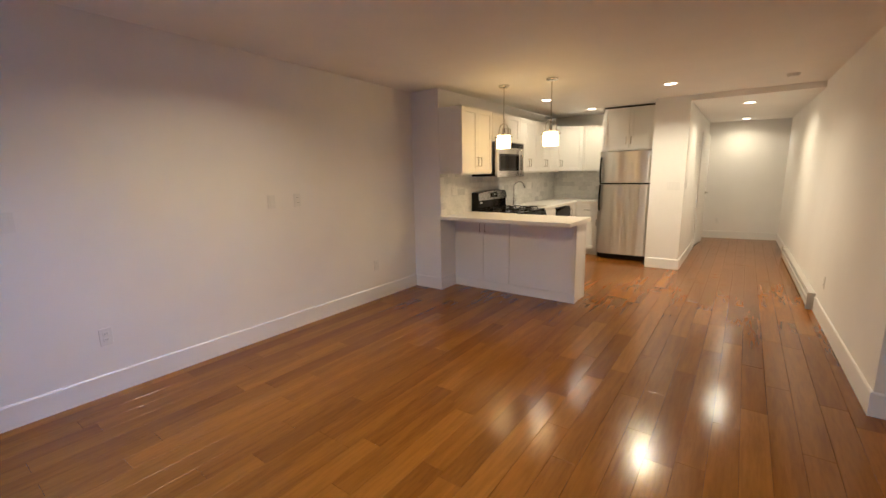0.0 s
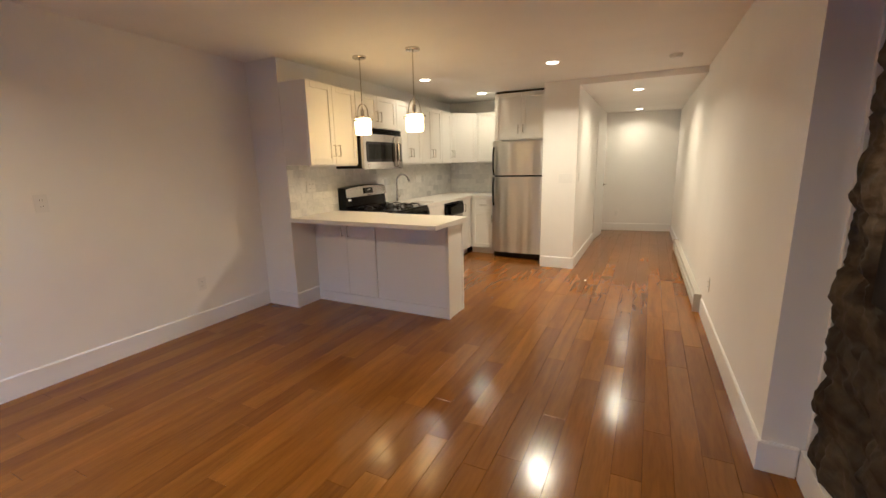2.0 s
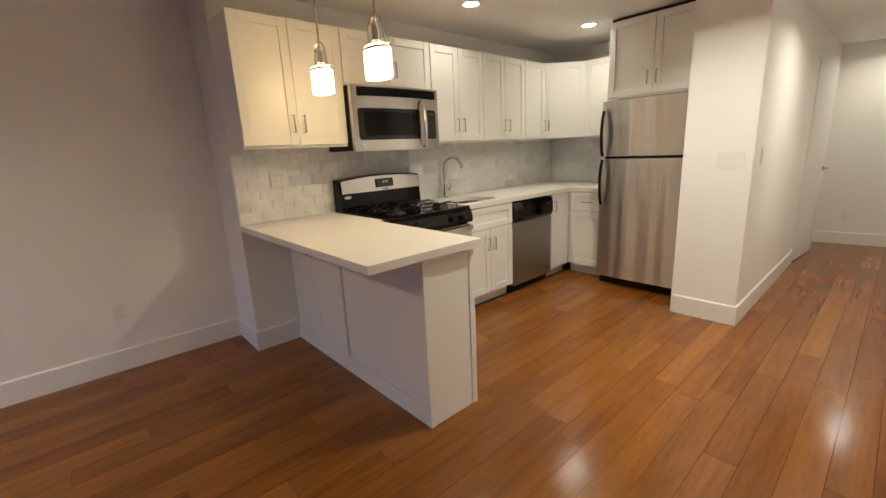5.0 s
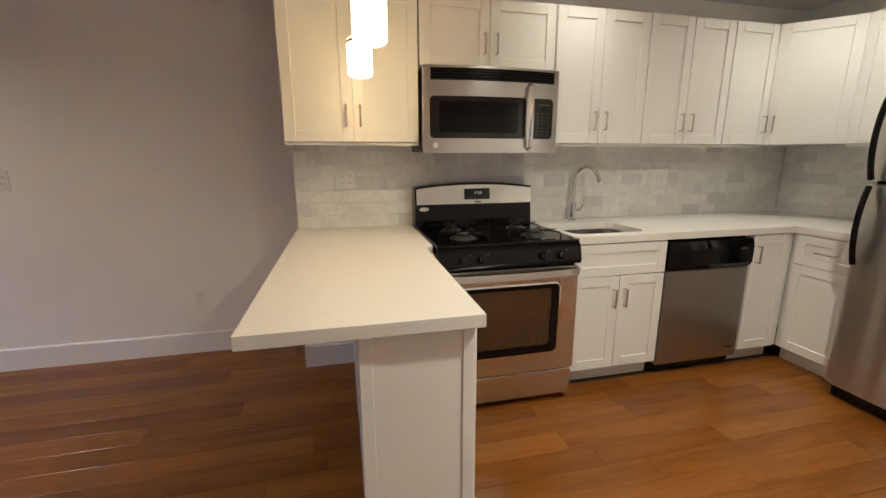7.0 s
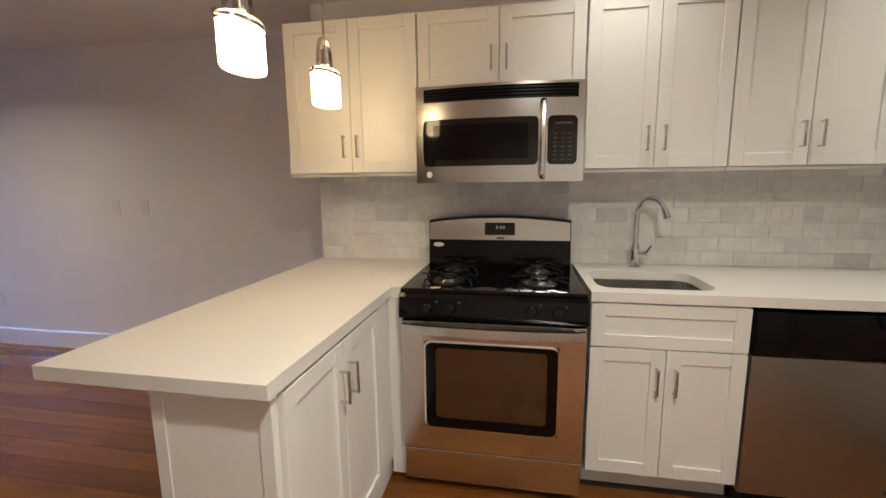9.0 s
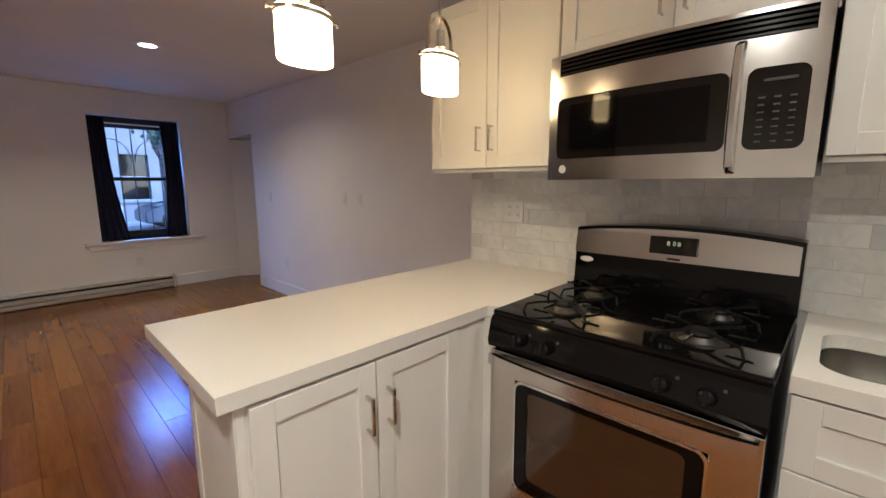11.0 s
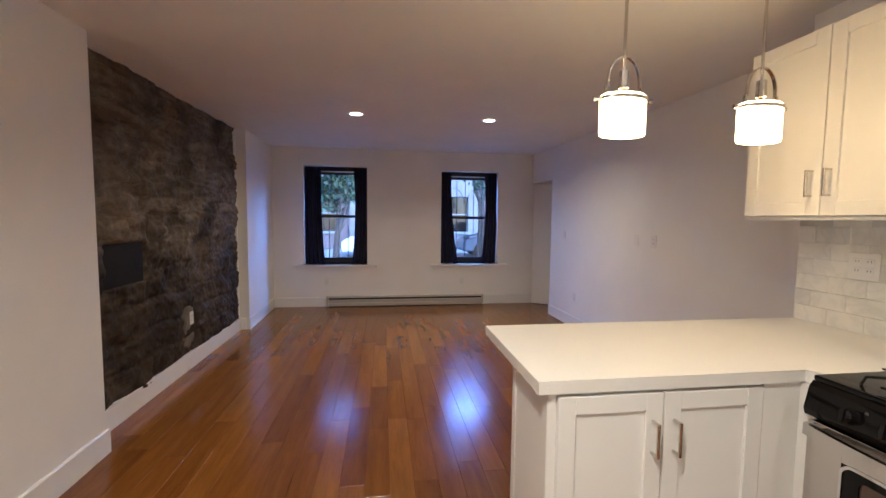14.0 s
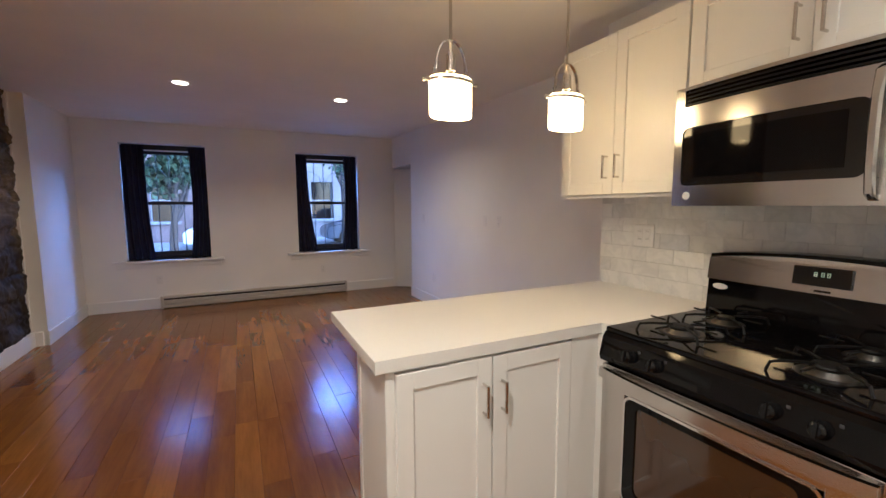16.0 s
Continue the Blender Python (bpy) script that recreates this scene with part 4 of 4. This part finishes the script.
    for x in (0.125, 0.22, 0.545, 0.645):
        bm = bmesh.new()
        add_lathe(bm, [(0.0, 0.03), (0.012, 0.03), (0.018, 0.024), (0.020, 0.006), (0.023, 0.0)], 20)
        add_box(bm, -0.0045, 0.0045, -0.019, 0.019, 0.022, 0.036, 0.002)
        finish("knob", bm, M_BLACK, root, pose(x, -0.021, 0.838, 78), smooth=True)
        bm = bmesh.new()
        add_box(bm, x + 0.03, x + 0.038, -0.0185, -0.0165, 0.858, 0.866)
        finish("knob_mark", bm, M_GREYBAR, root)
    # cooktop
    bm = bmesh.new()
    add_box(bm, 0.0, W, 0.0, D - 0.115, 0.893, 0.912, 0.006)
    finish("cooktop", bm, M_ENAMEL, root, smooth=True)
    for x in (0.18, W - 0.18):
        for y, r in ((0.165, 0.050), (0.42, 0.040)):
            bm = bmesh.new()
            add_lathe(bm, [(r + 0.022, 0.0), (r + 0.017, 0.003), (r + 0.006, 0.002), (r - 0.004, 0.012), (r - 0.010, 0.016)], 28)
            b1 = finish("burner", bm, M_BURNER, root, pose(x, y, 0.912), smooth=True)
            bm = bmesh.new()
            add_lathe(bm, [(r - 0.012, 0.014), (r - 0.010, 0.022), (r - 0.014, 0.027), (0.0, 0.028)], 28)
            finish("burner_cap", bm, M_IRON, b1, smooth=True)
    for x in (0.18, W - 0.18):
        bm = bmesh.new()
        zt = 0.945
        for cy in (0.165, 0.42):
            for k in range(4):
                ang = math.pi / 4 + k * math.pi / 2 + 0.12
                u = Vector((math.cos(ang), math.sin(ang), 0))
                c = Vector((x, cy, zt - 0.004))
                add_tube(bm, [c + u * 0.028, c + u * 0.10, c + u * 0.135 + Vector((0, 0, -0.004)), c + u * 0.145 + Vector((0, 0, -0.028))], 0.0042, 6)
                u2 = Vector((math.cos(ang + 0.6), math.sin(ang + 0.6), 0))
                add_tube(bm, [c + u2 * 0.065, c + u2 * 0.125], 0.0035, 6)
        finish("grate", bm, M_IRON, root, smooth=True)
    # backguard with an arched top
    bm = bmesh.new()
    n = 20
    arch = [(W * i / n, 1.148 + 0.026 * math.sin(math.pi * i / n) ** 0.8) for i in range(n + 1)]
    y0, y1 = D - 0.120, D
    f = [(0, 0.893), *arch, (W, 0.893)]
    a = [bm.verts.new((x, y0 + (0.02 if z > 1.1 else 0.0), z)) for x, z in f]
    b = [bm.verts.new((x, y1, z)) for x, z in f]
    for i in range(len(f)):
        j = (i + 1) % len(f)
        bm.faces.new((a[i], a[j], b[j], b[i]))
    bm.faces.new(b[::-1])
    bm.faces.new(a)
    back = finish("backguard", bm, M_ENAMEL, root)
    bm = bmesh.new()
    arch2 = [(0.008 + (W - 0.016) * i / n, 1.136 + 0.026 * math.sin(math.pi * i / n) ** 0.8) for i in range(n + 1)]
    f = [(0.008, 1.045), *arch2, (W - 0.008, 1.045)]
    a = [bm.verts.new((x, y0 - 0.014 + (0.014 if z > 1.1 else 0.0), z)) for x, z in f]
    b = [bm.verts.new((x, y0 + 0.03, z)) for x, z in f]
    for i in range(len(f)):
        j = (i + 1) % len(f)
        bm.faces.new((a[i], a[j], b[j], b[i]))
    bm.faces.new(a)
    finish("fascia", bm, M_STEEL, back)
    tilt = pose(0, y0 - 0.012, 1.10, -8)
    box("display", M_GLASSDARK, 0.31, 0.47, -0.006, 0.004, -0.028, 0.038, 0.002, back, tilt)
    bm = bmesh.new()
    for i, x in enumerate((0.372, 0.392, 0.408)):
        display_bars(bm, x, 0.006, -0.0065, 0.007, 0.013)
    tagged(finish("clock_digits", bm, M_DIGIT, back, tilt), "small green clock digits")
    box("nameplate", M_BLACK, 0.375, 0.415, -0.003, 0.002, -0.048, -0.041, 0.0, back, tilt)
    bm = bmesh.new()
    add_lathe(bm, [(0.0, 0.003), (0.028, 0.003), (0.03, 0.0)], 24)
    finish("badge", bm, M_PLASTIC, back, pose(0.055, y0 - 0.0005, 1.015, 90) @ Matrix.Diagonal((1, 0.42, 1, 1)))


gas_range(pose(-1.562, 5.003, 0, 0, 0, 90))


def microwave(m):
    """Over-the-range microwave; front at y = 0, z from 0."""
    W, H, D = 0.765, 0.437, 0.38
    root = thing("microwave", m, "stainless over-the-range microwave with black glass", "microwave")
    box("body", M_BLACK, 0.0, W, 0.03, D, 0.008, H, 0.003, root)
    bm = bmesh.new()

    def bow(x):
        return -0.035 * math.sin(math.pi * x / W) ** 0.9

    def strip(x0, x1, z0, z1, dy=0.0, thick=0.03):
        k = 12
        rows = []
        for i in range(k + 1):
            x = x0 + (x1 - x0) * i / k
            y = bow(x) + dy
            rows.append([bm.verts.new(p) for p in ((x, y, z0), (x, y, z1), (x, max(y + thick, 0.031), z1), (x, max(y + thick, 0.031), z0))])
        for a, b in zip(rows, rows[1:]):
            for q in range(4):
                bm.faces.new((a[q], a[(q + 1) % 4], b[(q + 1) % 4], b[q]))
        bm.faces.new(rows[0])
        bm.faces.new(rows[-1][::-1])

    def fillet(cx, cz, sx, sz, rad=0.024):
        """A rounded inner corner of the steel surround."""
        arc = [(cx + sx * rad * (1 - math.cos(math.pi / 2 * k / 6)), cz + sz * rad * (1 - math.sin(math.pi / 2 * k / 6))) for k in range(7)]
        face = [(cx, cz)] + arc
        fr = [bm.verts.new((x, bow(x) + 0.0006, z)) for x, z in face]
        bk = [bm.verts.new((x, bow(x) + 0.012, z)) for x, z in face]
        bm.faces.new(fr)
        bm.faces.new(bk[::-1])
        for i in range(8):
            j = (i + 1) % 8
            bm.faces.new((fr[i], fr[j], bk[j], bk[i]))

    strip(0, W, 0.0, 0.075)
    strip(0, W, 0.288, 0.365)
    strip(0, 0.035, 0.075, 0.288)
    strip(0.565, 0.605, 0.075, 0.288)
    strip(W - 0.03, W, 0.075, 0.288)
    strip(0, W, 0.425, 0.437)
    strip(0, 0.04, 0.365, 0.425)
    strip(W - 0.03, W, 0.365, 0.425)
    for gx0, gx1 in ((0.035, 0.565), (0.605, W - 0.03)):
        for cx, sx in ((gx0, 1), (gx1, -1)):
            for cz, sz in ((0.075, 1), (0.288, -1)):
                fillet(cx, cz, sx, sz)
    finish("front_frame", bm, M_STEEL, root, smooth=True)
    bm = bmesh.new()
    strip(0.035, 0.565, 0.075, 0.288, 0.004)
    finish("door_glass", bm, M_GLASSDARK, root, smooth=True)
    bm = bmesh.new()
    strip(0.085, 0.52, 0.105, 0.262, 0.002, 0.01)
    finish("door_screen", bm, M_ENAMEL, root, smooth=True)
    bm = bmesh.new()
    strip(0.605, W - 0.03, 0.075, 0.288, 0.004)
    finish("control_panel", bm, M_GLASSDARK, root, smooth=True)
    bm = bmesh.new()
    for r in range(7):
        for c in range(3):
            x, z = 0.632 + c * 0.033, 0.095 + r * 0.019
            add_box(bm, x, x + 0.014, bow(x) + 0.002, bow(x) + 0.005, z, z + 0.004)
    add_box(bm, 0.64, 0.71, bow(0.67) - 0.0005, bow(0.67) + 0.006, 0.252, 0.259)
    finish("buttons", bm, M_GREYBAR, root)
    bm = bmesh.new()
    for i in range(4):
        strip(0.04, W - 0.03, 0.369 + i * 0.014, 0.376 + i * 0.014, 0.004)
    finish("vent_grille", bm, M_BLACK, root, smooth=True)
    bm = bmesh.new()
    hb = bow(0.585)
    prof = [(hb - 0.001, 0.012), (hb - 0.03, 0.03), (hb - 0.042, 0.10), (hb - 0.045, 0.19), (hb - 0.042, 0.28), (hb - 0.03, 0.345), (hb - 0.001, 0.362)]
    rings = [[bm.verts.new((0.585 + s * 0.012, y + d, z)) for s, d in ((-1, 0.004), (-0.55, -0.004), (0.55, -0.004), (1, 0.004), (0.6, 0.009), (-0.6, 0.009))] for y, z in prof]
    for a, b in zip(rings, rings[1:]):
        for k in range(6):
            bm.faces.new((a[k], a[(k + 1) % 6], b[(k + 1) % 6], b[k]))
    bm.faces.new(rings[0][::-1])
    bm.faces.new(rings[-1])
    tagged(finish("handle", bm, M_STEEL, root, smooth=True), "curved steel door handle")
    bm = bmesh.new()
    add_lathe(bm, [(0.0, 0.003), (0.013, 0.003), (0.015, 0.0)], 20)
    finish("badge", bm, M_PLASTIC, root, pose(0.065, bow(0.065) - 0.0005, 0.038, 90))


microwave(pose(-1.892, 5.006, 1.350, 0, 0, 90))


def refrigerator(m):
    W, D, H = 0.752, 0.70, 1.69
    root = thing("refrigerator", m, "stainless top-freezer refrigerator with black handles", "refrigerator")
    box("body", M_BLACK, 0.006, W - 0.006, 0.075, D, 0.02, H - 0.012, 0.004, root)
    box("toe_grille", M_BLACK, 0.02, W - 0.02, 0.05, 0.08, 0.012, 0.075, 0.003, root)

    def slab(z0, z1):
        bm = bmesh.new()
        n = 16
        rows = []
        for i in range(n + 1):
            u = i / n
            y = 0.018 * (2 * u - 1) ** 2 * 0.6 + (0.012 if i in (0, n) else 0)
            rows.append([bm.verts.new(p) for p in ((W * u, y, z0 + 0.004), (W * u, y, z1 - 0.004), (W * u, 0.07, z1), (W * u, 0.07, z0))])
        for a, b in zip(rows, rows[1:]):
            for q in range(4):
                bm.faces.new((a[q], a[(q + 1) % 4], b[(q + 1) % 4], b[q]))
        bm.faces.new(rows[0])
        bm.faces.new(rows[-1][::-1])
        return finish("door", bm, M_STEELV, root, smooth=True)

    low, top = slab(0.085, 1.190), slab(1.206, H)
    for d, z0, z1, s in ((top, 1.215, 1.60, 1), (low, 0.78, 1.18, -1)):
        bm = bmesh.new()
        n = 14
        pts = []
        for i in range(n + 1):
            v = i / n
            pts.append((0.035, 0.005 - 0.058 * math.sin(math.pi * (0.06 + 0.88 * v)) ** 0.55, z0 + (z1 - z0) * v))
        add_tube(bm, pts, 0.0135, 12)
        tagged(finish("handle", bm, M_ENAMEL, d, smooth=True), "black curved handle")
    bm = bmesh.new()
    add_box(bm, W - 0.13, W - 0.05, 0.008, 0.014, H - 0.085, H - 0.078)
    finish("nameplate", bm, M_BLACK, root)


refrigerator(pose(-1.250, 7.165, 0))


def dishwasher(m):
    W, D, H = 0.606, 0.57, 0.862
    root = thing("dishwasher", m, "stainless built-in dishwasher with black control panel", "dishwasher")
    box("body", M_BLACK, 0.002, W - 0.002, 0.02, D, 0.02, H, 0.002, root)
    box("toe_panel", M_BLACK, 0.004, W - 0.004, 0.04, 0.06, 0.0, 0.09, 0.002, root)
    box("door", M_STEELD, 0.004, W - 0.004, -0.03, 0.02, 0.075, 0.668, 0.005, root)
    bm = bmesh.new()
    prof = [(0.02, 0.674), (-0.032, 0.674), (-0.048, 0.70), (-0.048, 0.80), (-0.035, 0.845), (0.02, 0.85)]
    a = [bm.verts.new((0.003, y, z)) for y, z in prof]
    b = [bm.verts.new((W - 0.003, y, z)) for y, z in prof]
    for i in range(len(prof)):
        j = (i + 1) % len(prof)
        bm.faces.new((a[i], a[j], b[j], b[i]))
    bm.faces.new(a)
    bm.faces.new(b[::-1])
    finish("control_panel", bm, M_ENAMEL, root)
    box("nameplate", M_GREYBAR, W - 0.10, W - 0.055, -0.0492, -0.046, 0.785, 0.793, 0.0, root)
    box("badge", M_GREYBAR, W - 0.10, W - 0.04, -0.0315, -0.029, 0.135, 0.15, 0.0, root)


dishwasher(pose(-1.672, 6.389, 0, 0, 0, 90))


# ---- lamps ----
def downlight(x, y, z):
    root = thing("recessed_light", pose(x, y, z), "round recessed ceiling light switched on", "ceiling light", "recessed ceiling lights")
    bm = bmesh.new()
    add_lathe(bm, [(0.058, 0.0), (0.060, -0.006), (0.078, -0.005), (0.085, -0.0005)], 32)
    finish("trim_ring", bm, M_TRIM, root, smooth=True)
    bm = bmesh.new()
    add_lathe(bm, [(0.0, -0.003), (0.059, -0.003)], 32)
    finish("diffuser", bm, M_LED, root)


for x, y, power in DOWNLIGHTS:
    zc = HALL_CEIL if (y > 6.885 and x > -0.03) else (CEIL if y > 4.3 else ceiling_at(y))
    downlight(x, y, zc - 0.002)


def pendant(x, y):
    root = thing("pendant_lamp", pose(x, y, 0), "nickel pendant lamp with a lit oval opal glass shade", "pendant lamp", "pendants over the peninsula")
    bm = bmesh.new()
    add_lathe(bm, [(0.0, CEIL - 0.001), (0.062, CEIL - 0.001), (0.062, CEIL - 0.014), (0.052, CEIL - 0.022), (0.008, CEIL - 0.026)], 32)
    finish("canopy", bm, M_NICKEL, root, smooth=True)
    bm = bmesh.new()
    add_tube(bm, [(0, 0, CEIL - 0.02), (0, 0, 1.90)], 0.0055, 10)
    add_lathe(bm, [(0.0, 1.905), (0.016, 1.90), (0.018, 1.84), (0.0, 1.83)], 20)
    finish("rod", bm, M_NICKEL, root, smooth=True)
    bm = bmesh.new()
    arch = [(0.062 * math.cos(math.pi * k / 18), 0.0, 1.845 + 0.105 * math.sin(math.pi * k / 18) ** 0.8) for k in range(19)]
    for p, q in ((-0.007, 0.007),):
        r = [[bm.verts.new((c[0] * f, s, c[2] + (0.0 if f == 1 else -0.003))) for s, f in ((p, 1), (q, 1), (q, 0.94), (p, 0.94))] for c in arch]
        for a, b in zip(r, r[1:]):
            for k in range(4):
                bm.faces.new((a[k], a[(k + 1) % 4], b[(k + 1) % 4], b[k]))
    finish("hoop", bm, M_NICKEL, root, smooth=True)
    oval = Matrix.Diagonal((1.07, 0.68, 1.0, 1.0))
    bm = bmesh.new()
    add_lathe(bm, [(0.079, 1.806), (0.083, 1.808), (0.083, 1.798), (0.079, 1.796), (0.079, 1.806)], 44)
    add_lathe(bm, [(0.0, 1.826), (0.020, 1.826), (0.022, 1.818), (0.0, 1.8175)], 24)
    for a in (0, math.pi):
        add_cyl(bm, (0.080 * math.cos(a), 0, 1.802), (0.100 * math.cos(a), 0, 1.802), 0.0045, seg=10)
        add_cyl(bm, (0.096 * math.cos(a), 0, 1.802), (0.103 * math.cos(a), 0, 1.802), 0.0085, seg=12)
        add_box(bm, 0.062 * math.cos(a) - 0.003, 0.062 * math.cos(a) + 0.003, -0.008, 0.008, 1.812, 1.846)
    finish("cap_ring", bm, M_NICKEL, root, oval, smooth=True)
    bm = bmesh.new()
    add_lathe(bm, [(0.0, 1.816), (0.070, 1.818), (0.076, 1.814), (0.078, 1.806), (0.078, 1.686), (0.075, 1.677), (0.070, 1.675), (0.066, 1.680), (0.070, 1.69), (0.070, 1.80), (0.0, 1.804)], 44)
    tagged(finish("shade", bm, M_SHADE, root, oval, smooth=True), "glowing white oval opal glass shade")


pendant(-1.637, 4.682)
pendant(-1.083, 4.688)


# ---- outlets, switches, small fixtures ----
def plate(m, w=0.07, h=0.115, sort="outlet", label="white wall outlet plate", n=1):
    root = thing("light_switch" if sort == "switch" else "outlet", m, label, sort if sort == "outlet" else "light switch")
    box("plate", M_PLASTIC, -w / 2, w / 2, -0.006, 0, -h / 2, h / 2, 0.002, root)
    bm = bmesh.new()
    for i in range(n):
        cx = (i - (n - 1) / 2) * 0.046
        if sort == "outlet":
            for s in (-1, 1):
                add_box(bm, cx - 0.016, cx + 0.016, -0.0085, -0.005, s * 0.02 - 0.013, s * 0.02 + 0.013, 0.002)
        else:
            add_box(bm, cx - 0.016, cx + 0.016, -0.009, -0.005, -0.033, 0.033, 0.002)
    finish("insert", bm, M_PLASTIC, root, smooth=True)
    if sort == "outlet":
        bm = bmesh.new()
        for i in range(n):
            cx = (i - (n - 1) / 2) * 0.046
            for s in (-1, 1):
                for d in (-0.006, 0.006):
                    add_box(bm, cx + d - 0.001, cx + d + 0.001, -0.0088, -0.008, s * 0.02 - 0.003, s * 0.02 + 0.006)
        finish("slots", bm, M_DARK, root)


W90 = 90
for y in (1.105, 3.603):
    plate(pose(-2.68, y, 0.395, 0, 0, W90))
plate(pose(-2.68, 2.378, 1.195, 0, 0, W90), label="blank white cover plate on the wall", sort="switch")
plate(pose(-2.68, 2.636, 1.195, 0, 0, W90), label="white single outlet plate on the wall")
plate(pose(-2.68, 0.757, 1.185, 0, 0, W90), sort="switch", label="white wall switch plate")
plate(pose(-2.270, 4.60, 1.195, 0, 0, W90), w=0.118, n=2, label="white double outlet plate on the tiles")
plate(pose(-2.270, 6.80, 1.185, 0, 0, W90), w=0.165, n=3, sort="switch", label="white triple switch plate on the tiles")
plate(pose(-0.16, 6.885, 1.175, 0, 0, 0), w=0.165, n=3, sort="switch", label="white triple switch plate on the wall end")
plate(pose(-0.034, 7.12, 1.185, 0, 0, 90), sort="switch", label="white switch plate in the hallway")
plate(pose(0.236, 10.383, 0.35, 0, 0, 8.5))
plate(pose(1.314, 5.35, 0.36, 0, 0, -90.9))
for x in (0.623, -1.513):
    plate(pose(x, -0.513, 0.388, 0, 0, 180))
bm = bmesh.new()
ring = [(2.11 + (0.13 + 0.05 * noise.noise((k * 0.6, 4, 1))) * math.cos(k * math.pi / 14), 0.40 + (0.22 + 0.06 * noise.noise((k * 0.6, 9, 1))) * math.sin(k * math.pi / 14)) for k in range(28)]
loops = [[bm.verts.new((x, 2.11 + (y - 2.11) * f, 0.40 + (z - 0.40) * f)) for y, z in ring] for x, f in ((1.53, 1.0), (1.497, 0.93), (1.484, 0.7), (1.4795, 0.45))]
for a, b in zip(loops, loops[1:]):
    for k in range(28):
        bm.faces.new((a[k], a[(k + 1) % 28], b[(k + 1) % 28], b[k]))
bm.faces.new(loops[-1])
tagged(finish("mortar_patch", bm, M_MORTAR, smooth=True), "rough brown grey mortar patch round the outlet", "mortar patch")
plate(pose(1.478, 2.09, 0.462, 0, 0, -90))
bm = bmesh.new()
add_lathe(bm, [(0.0, -0.03), (0.045, -0.03), (0.055, -0.012), (0.06, 0)], 28)
tagged(finish("smoke_detector", bm, M_PLASTIC, m=pose(0.945, 6.15, CEIL - 0.001), smooth=True), "small round white smoke detector on the ceiling", "smoke detector")


# ---- tiles ----
def tile_mesh(w, h):
    t, c = 0.008, 0.0005
    bm = bmesh.new()
    lo = [bm.verts.new((x, 0, z)) for x, z in ((0, 0), (w, 0), (w, h), (0, h))]
    mi = [bm.verts.new((x, -t + c, z)) for x, z in ((0, 0), (w, 0), (w, h), (0, h))]
    hi = [bm.verts.new((x, -t, z)) for x, z in ((c, c), (w - c, c), (w - c, h - c), (c, h - c))]
    bm.faces.new(hi)
    for a, b in ((lo, mi), (mi, hi)):
        for i in range(4):
            j = (i + 1) % 4
            bm.faces.new((a[i], a[j], b[j], b[i]))
    bmesh.ops.recalc_face_normals(bm, faces=bm.faces)
    me = bpy.data.meshes.new("tile")
    bm.to_mesh(me)
    bm.free()
    me.materials.append(M_MARBLE)
    return me


TILES = {}


def tiled(name, m, length, z0, z1, label):
    root = thing(name, m, label, "backsplash", kind="structure")
    box("grout_bed", M_GROUT, 0, length, -0.004, -0.0005, z0, z1, parent=root)
    tw, th, g = 0.152, 0.076, 0.0009
    r, z = 0, z0
    while z < z1 - 0.005:
        h = round(min(th, z1 - z), 4)
        x = -tw / 2 if r % 2 else 0.0
        while x < length - 0.004:
            a, b = max(x, 0), min(x + tw, length)
            key = (round(b - a - g, 3), round(h - g, 3))
            if key[0] > 0.006 and key[1] > 0.006:
                if key not in TILES:
                    TILES[key] = tile_mesh(*key)
                t = new("tile", TILES[key])
                t.parent = root
                t.location = (a, -0.001 + random.uniform(-0.0004, 0.0003), z)
            x += tw
        z += th
        r += 1


tiled("backsplash_west", pose(-2.28, 4.310, 0, 0, 0, 90), 3.63, CT1 + 0.001, 1.403, "grey white marble subway tile backsplash")
tiled("backsplash_north", pose(-2.268, 7.95, 0), 1.03, CT1 + 0.001, 1.403, "grey white marble subway tile backsplash")


# ---- floor planks ----
def plank_faces(x0, x1, y0, y1):
    t, c = 0.005, 0.0012
    v = [(x0, y0, -t), (x1, y0, -t), (x1, y1, -t), (x0, y1, -t), (x0, y0, -c), (x1, y0, -c), (x1, y1, -c), (x0, y1, -c),
         (x0 + c, y0 + c, 0), (x1 - c, y0 + c, 0), (x1 - c, y1 - c, 0), (x0 + c, y1 - c, 0)]
    f = [(8, 9, 10, 11)] + [(a + i, a + (i + 1) % 4, a + 4 + (i + 1) % 4, a + 4 + i) for a in (0, 4) for i in range(4)]
    return v, f


def floor_end(x):
    """How far the planks run north before they vanish under cabinets or walls."""
    return 0.35 if x < -2.85 else 4.75 if x < -1.80 else 7.5 if x < -0.60 else 7.0 if x < -0.16 else 10.6


rng = random.Random(21)
PW = 0.128
PLANKS = {}
x = -3.608
while x < 1.54:
    y, end = -0.53, floor_end(x)
    while y < end - 0.02:
        L = rng.choice((0.48, 0.68, 0.90, 1.12, 1.34, 1.56)) if y > -0.5 else rng.choice((0.24, 0.48, 0.80, 1.12, 1.42))
        L = round(min(L, end - y), 3)
        if L not in PLANKS:
            v, f = plank_faces(0, PW - 0.0008, 0, L - 0.0008)
            me = bpy.data.meshes.new("plank")
            me.from_pydata(v, [], f)
            me.materials.append(M_FLOOR)
            PLANKS[L] = me
        p = new("plank", PLANKS[L])
        p.parent = floor
        p.location = (x, y, rng.uniform(-0.0002, 0.0002))
        p.rotation_euler = (rng.uniform(-0.0003, 0.0003), rng.uniform(-0.005, 0.005), 0)
        y += L
    x += PW
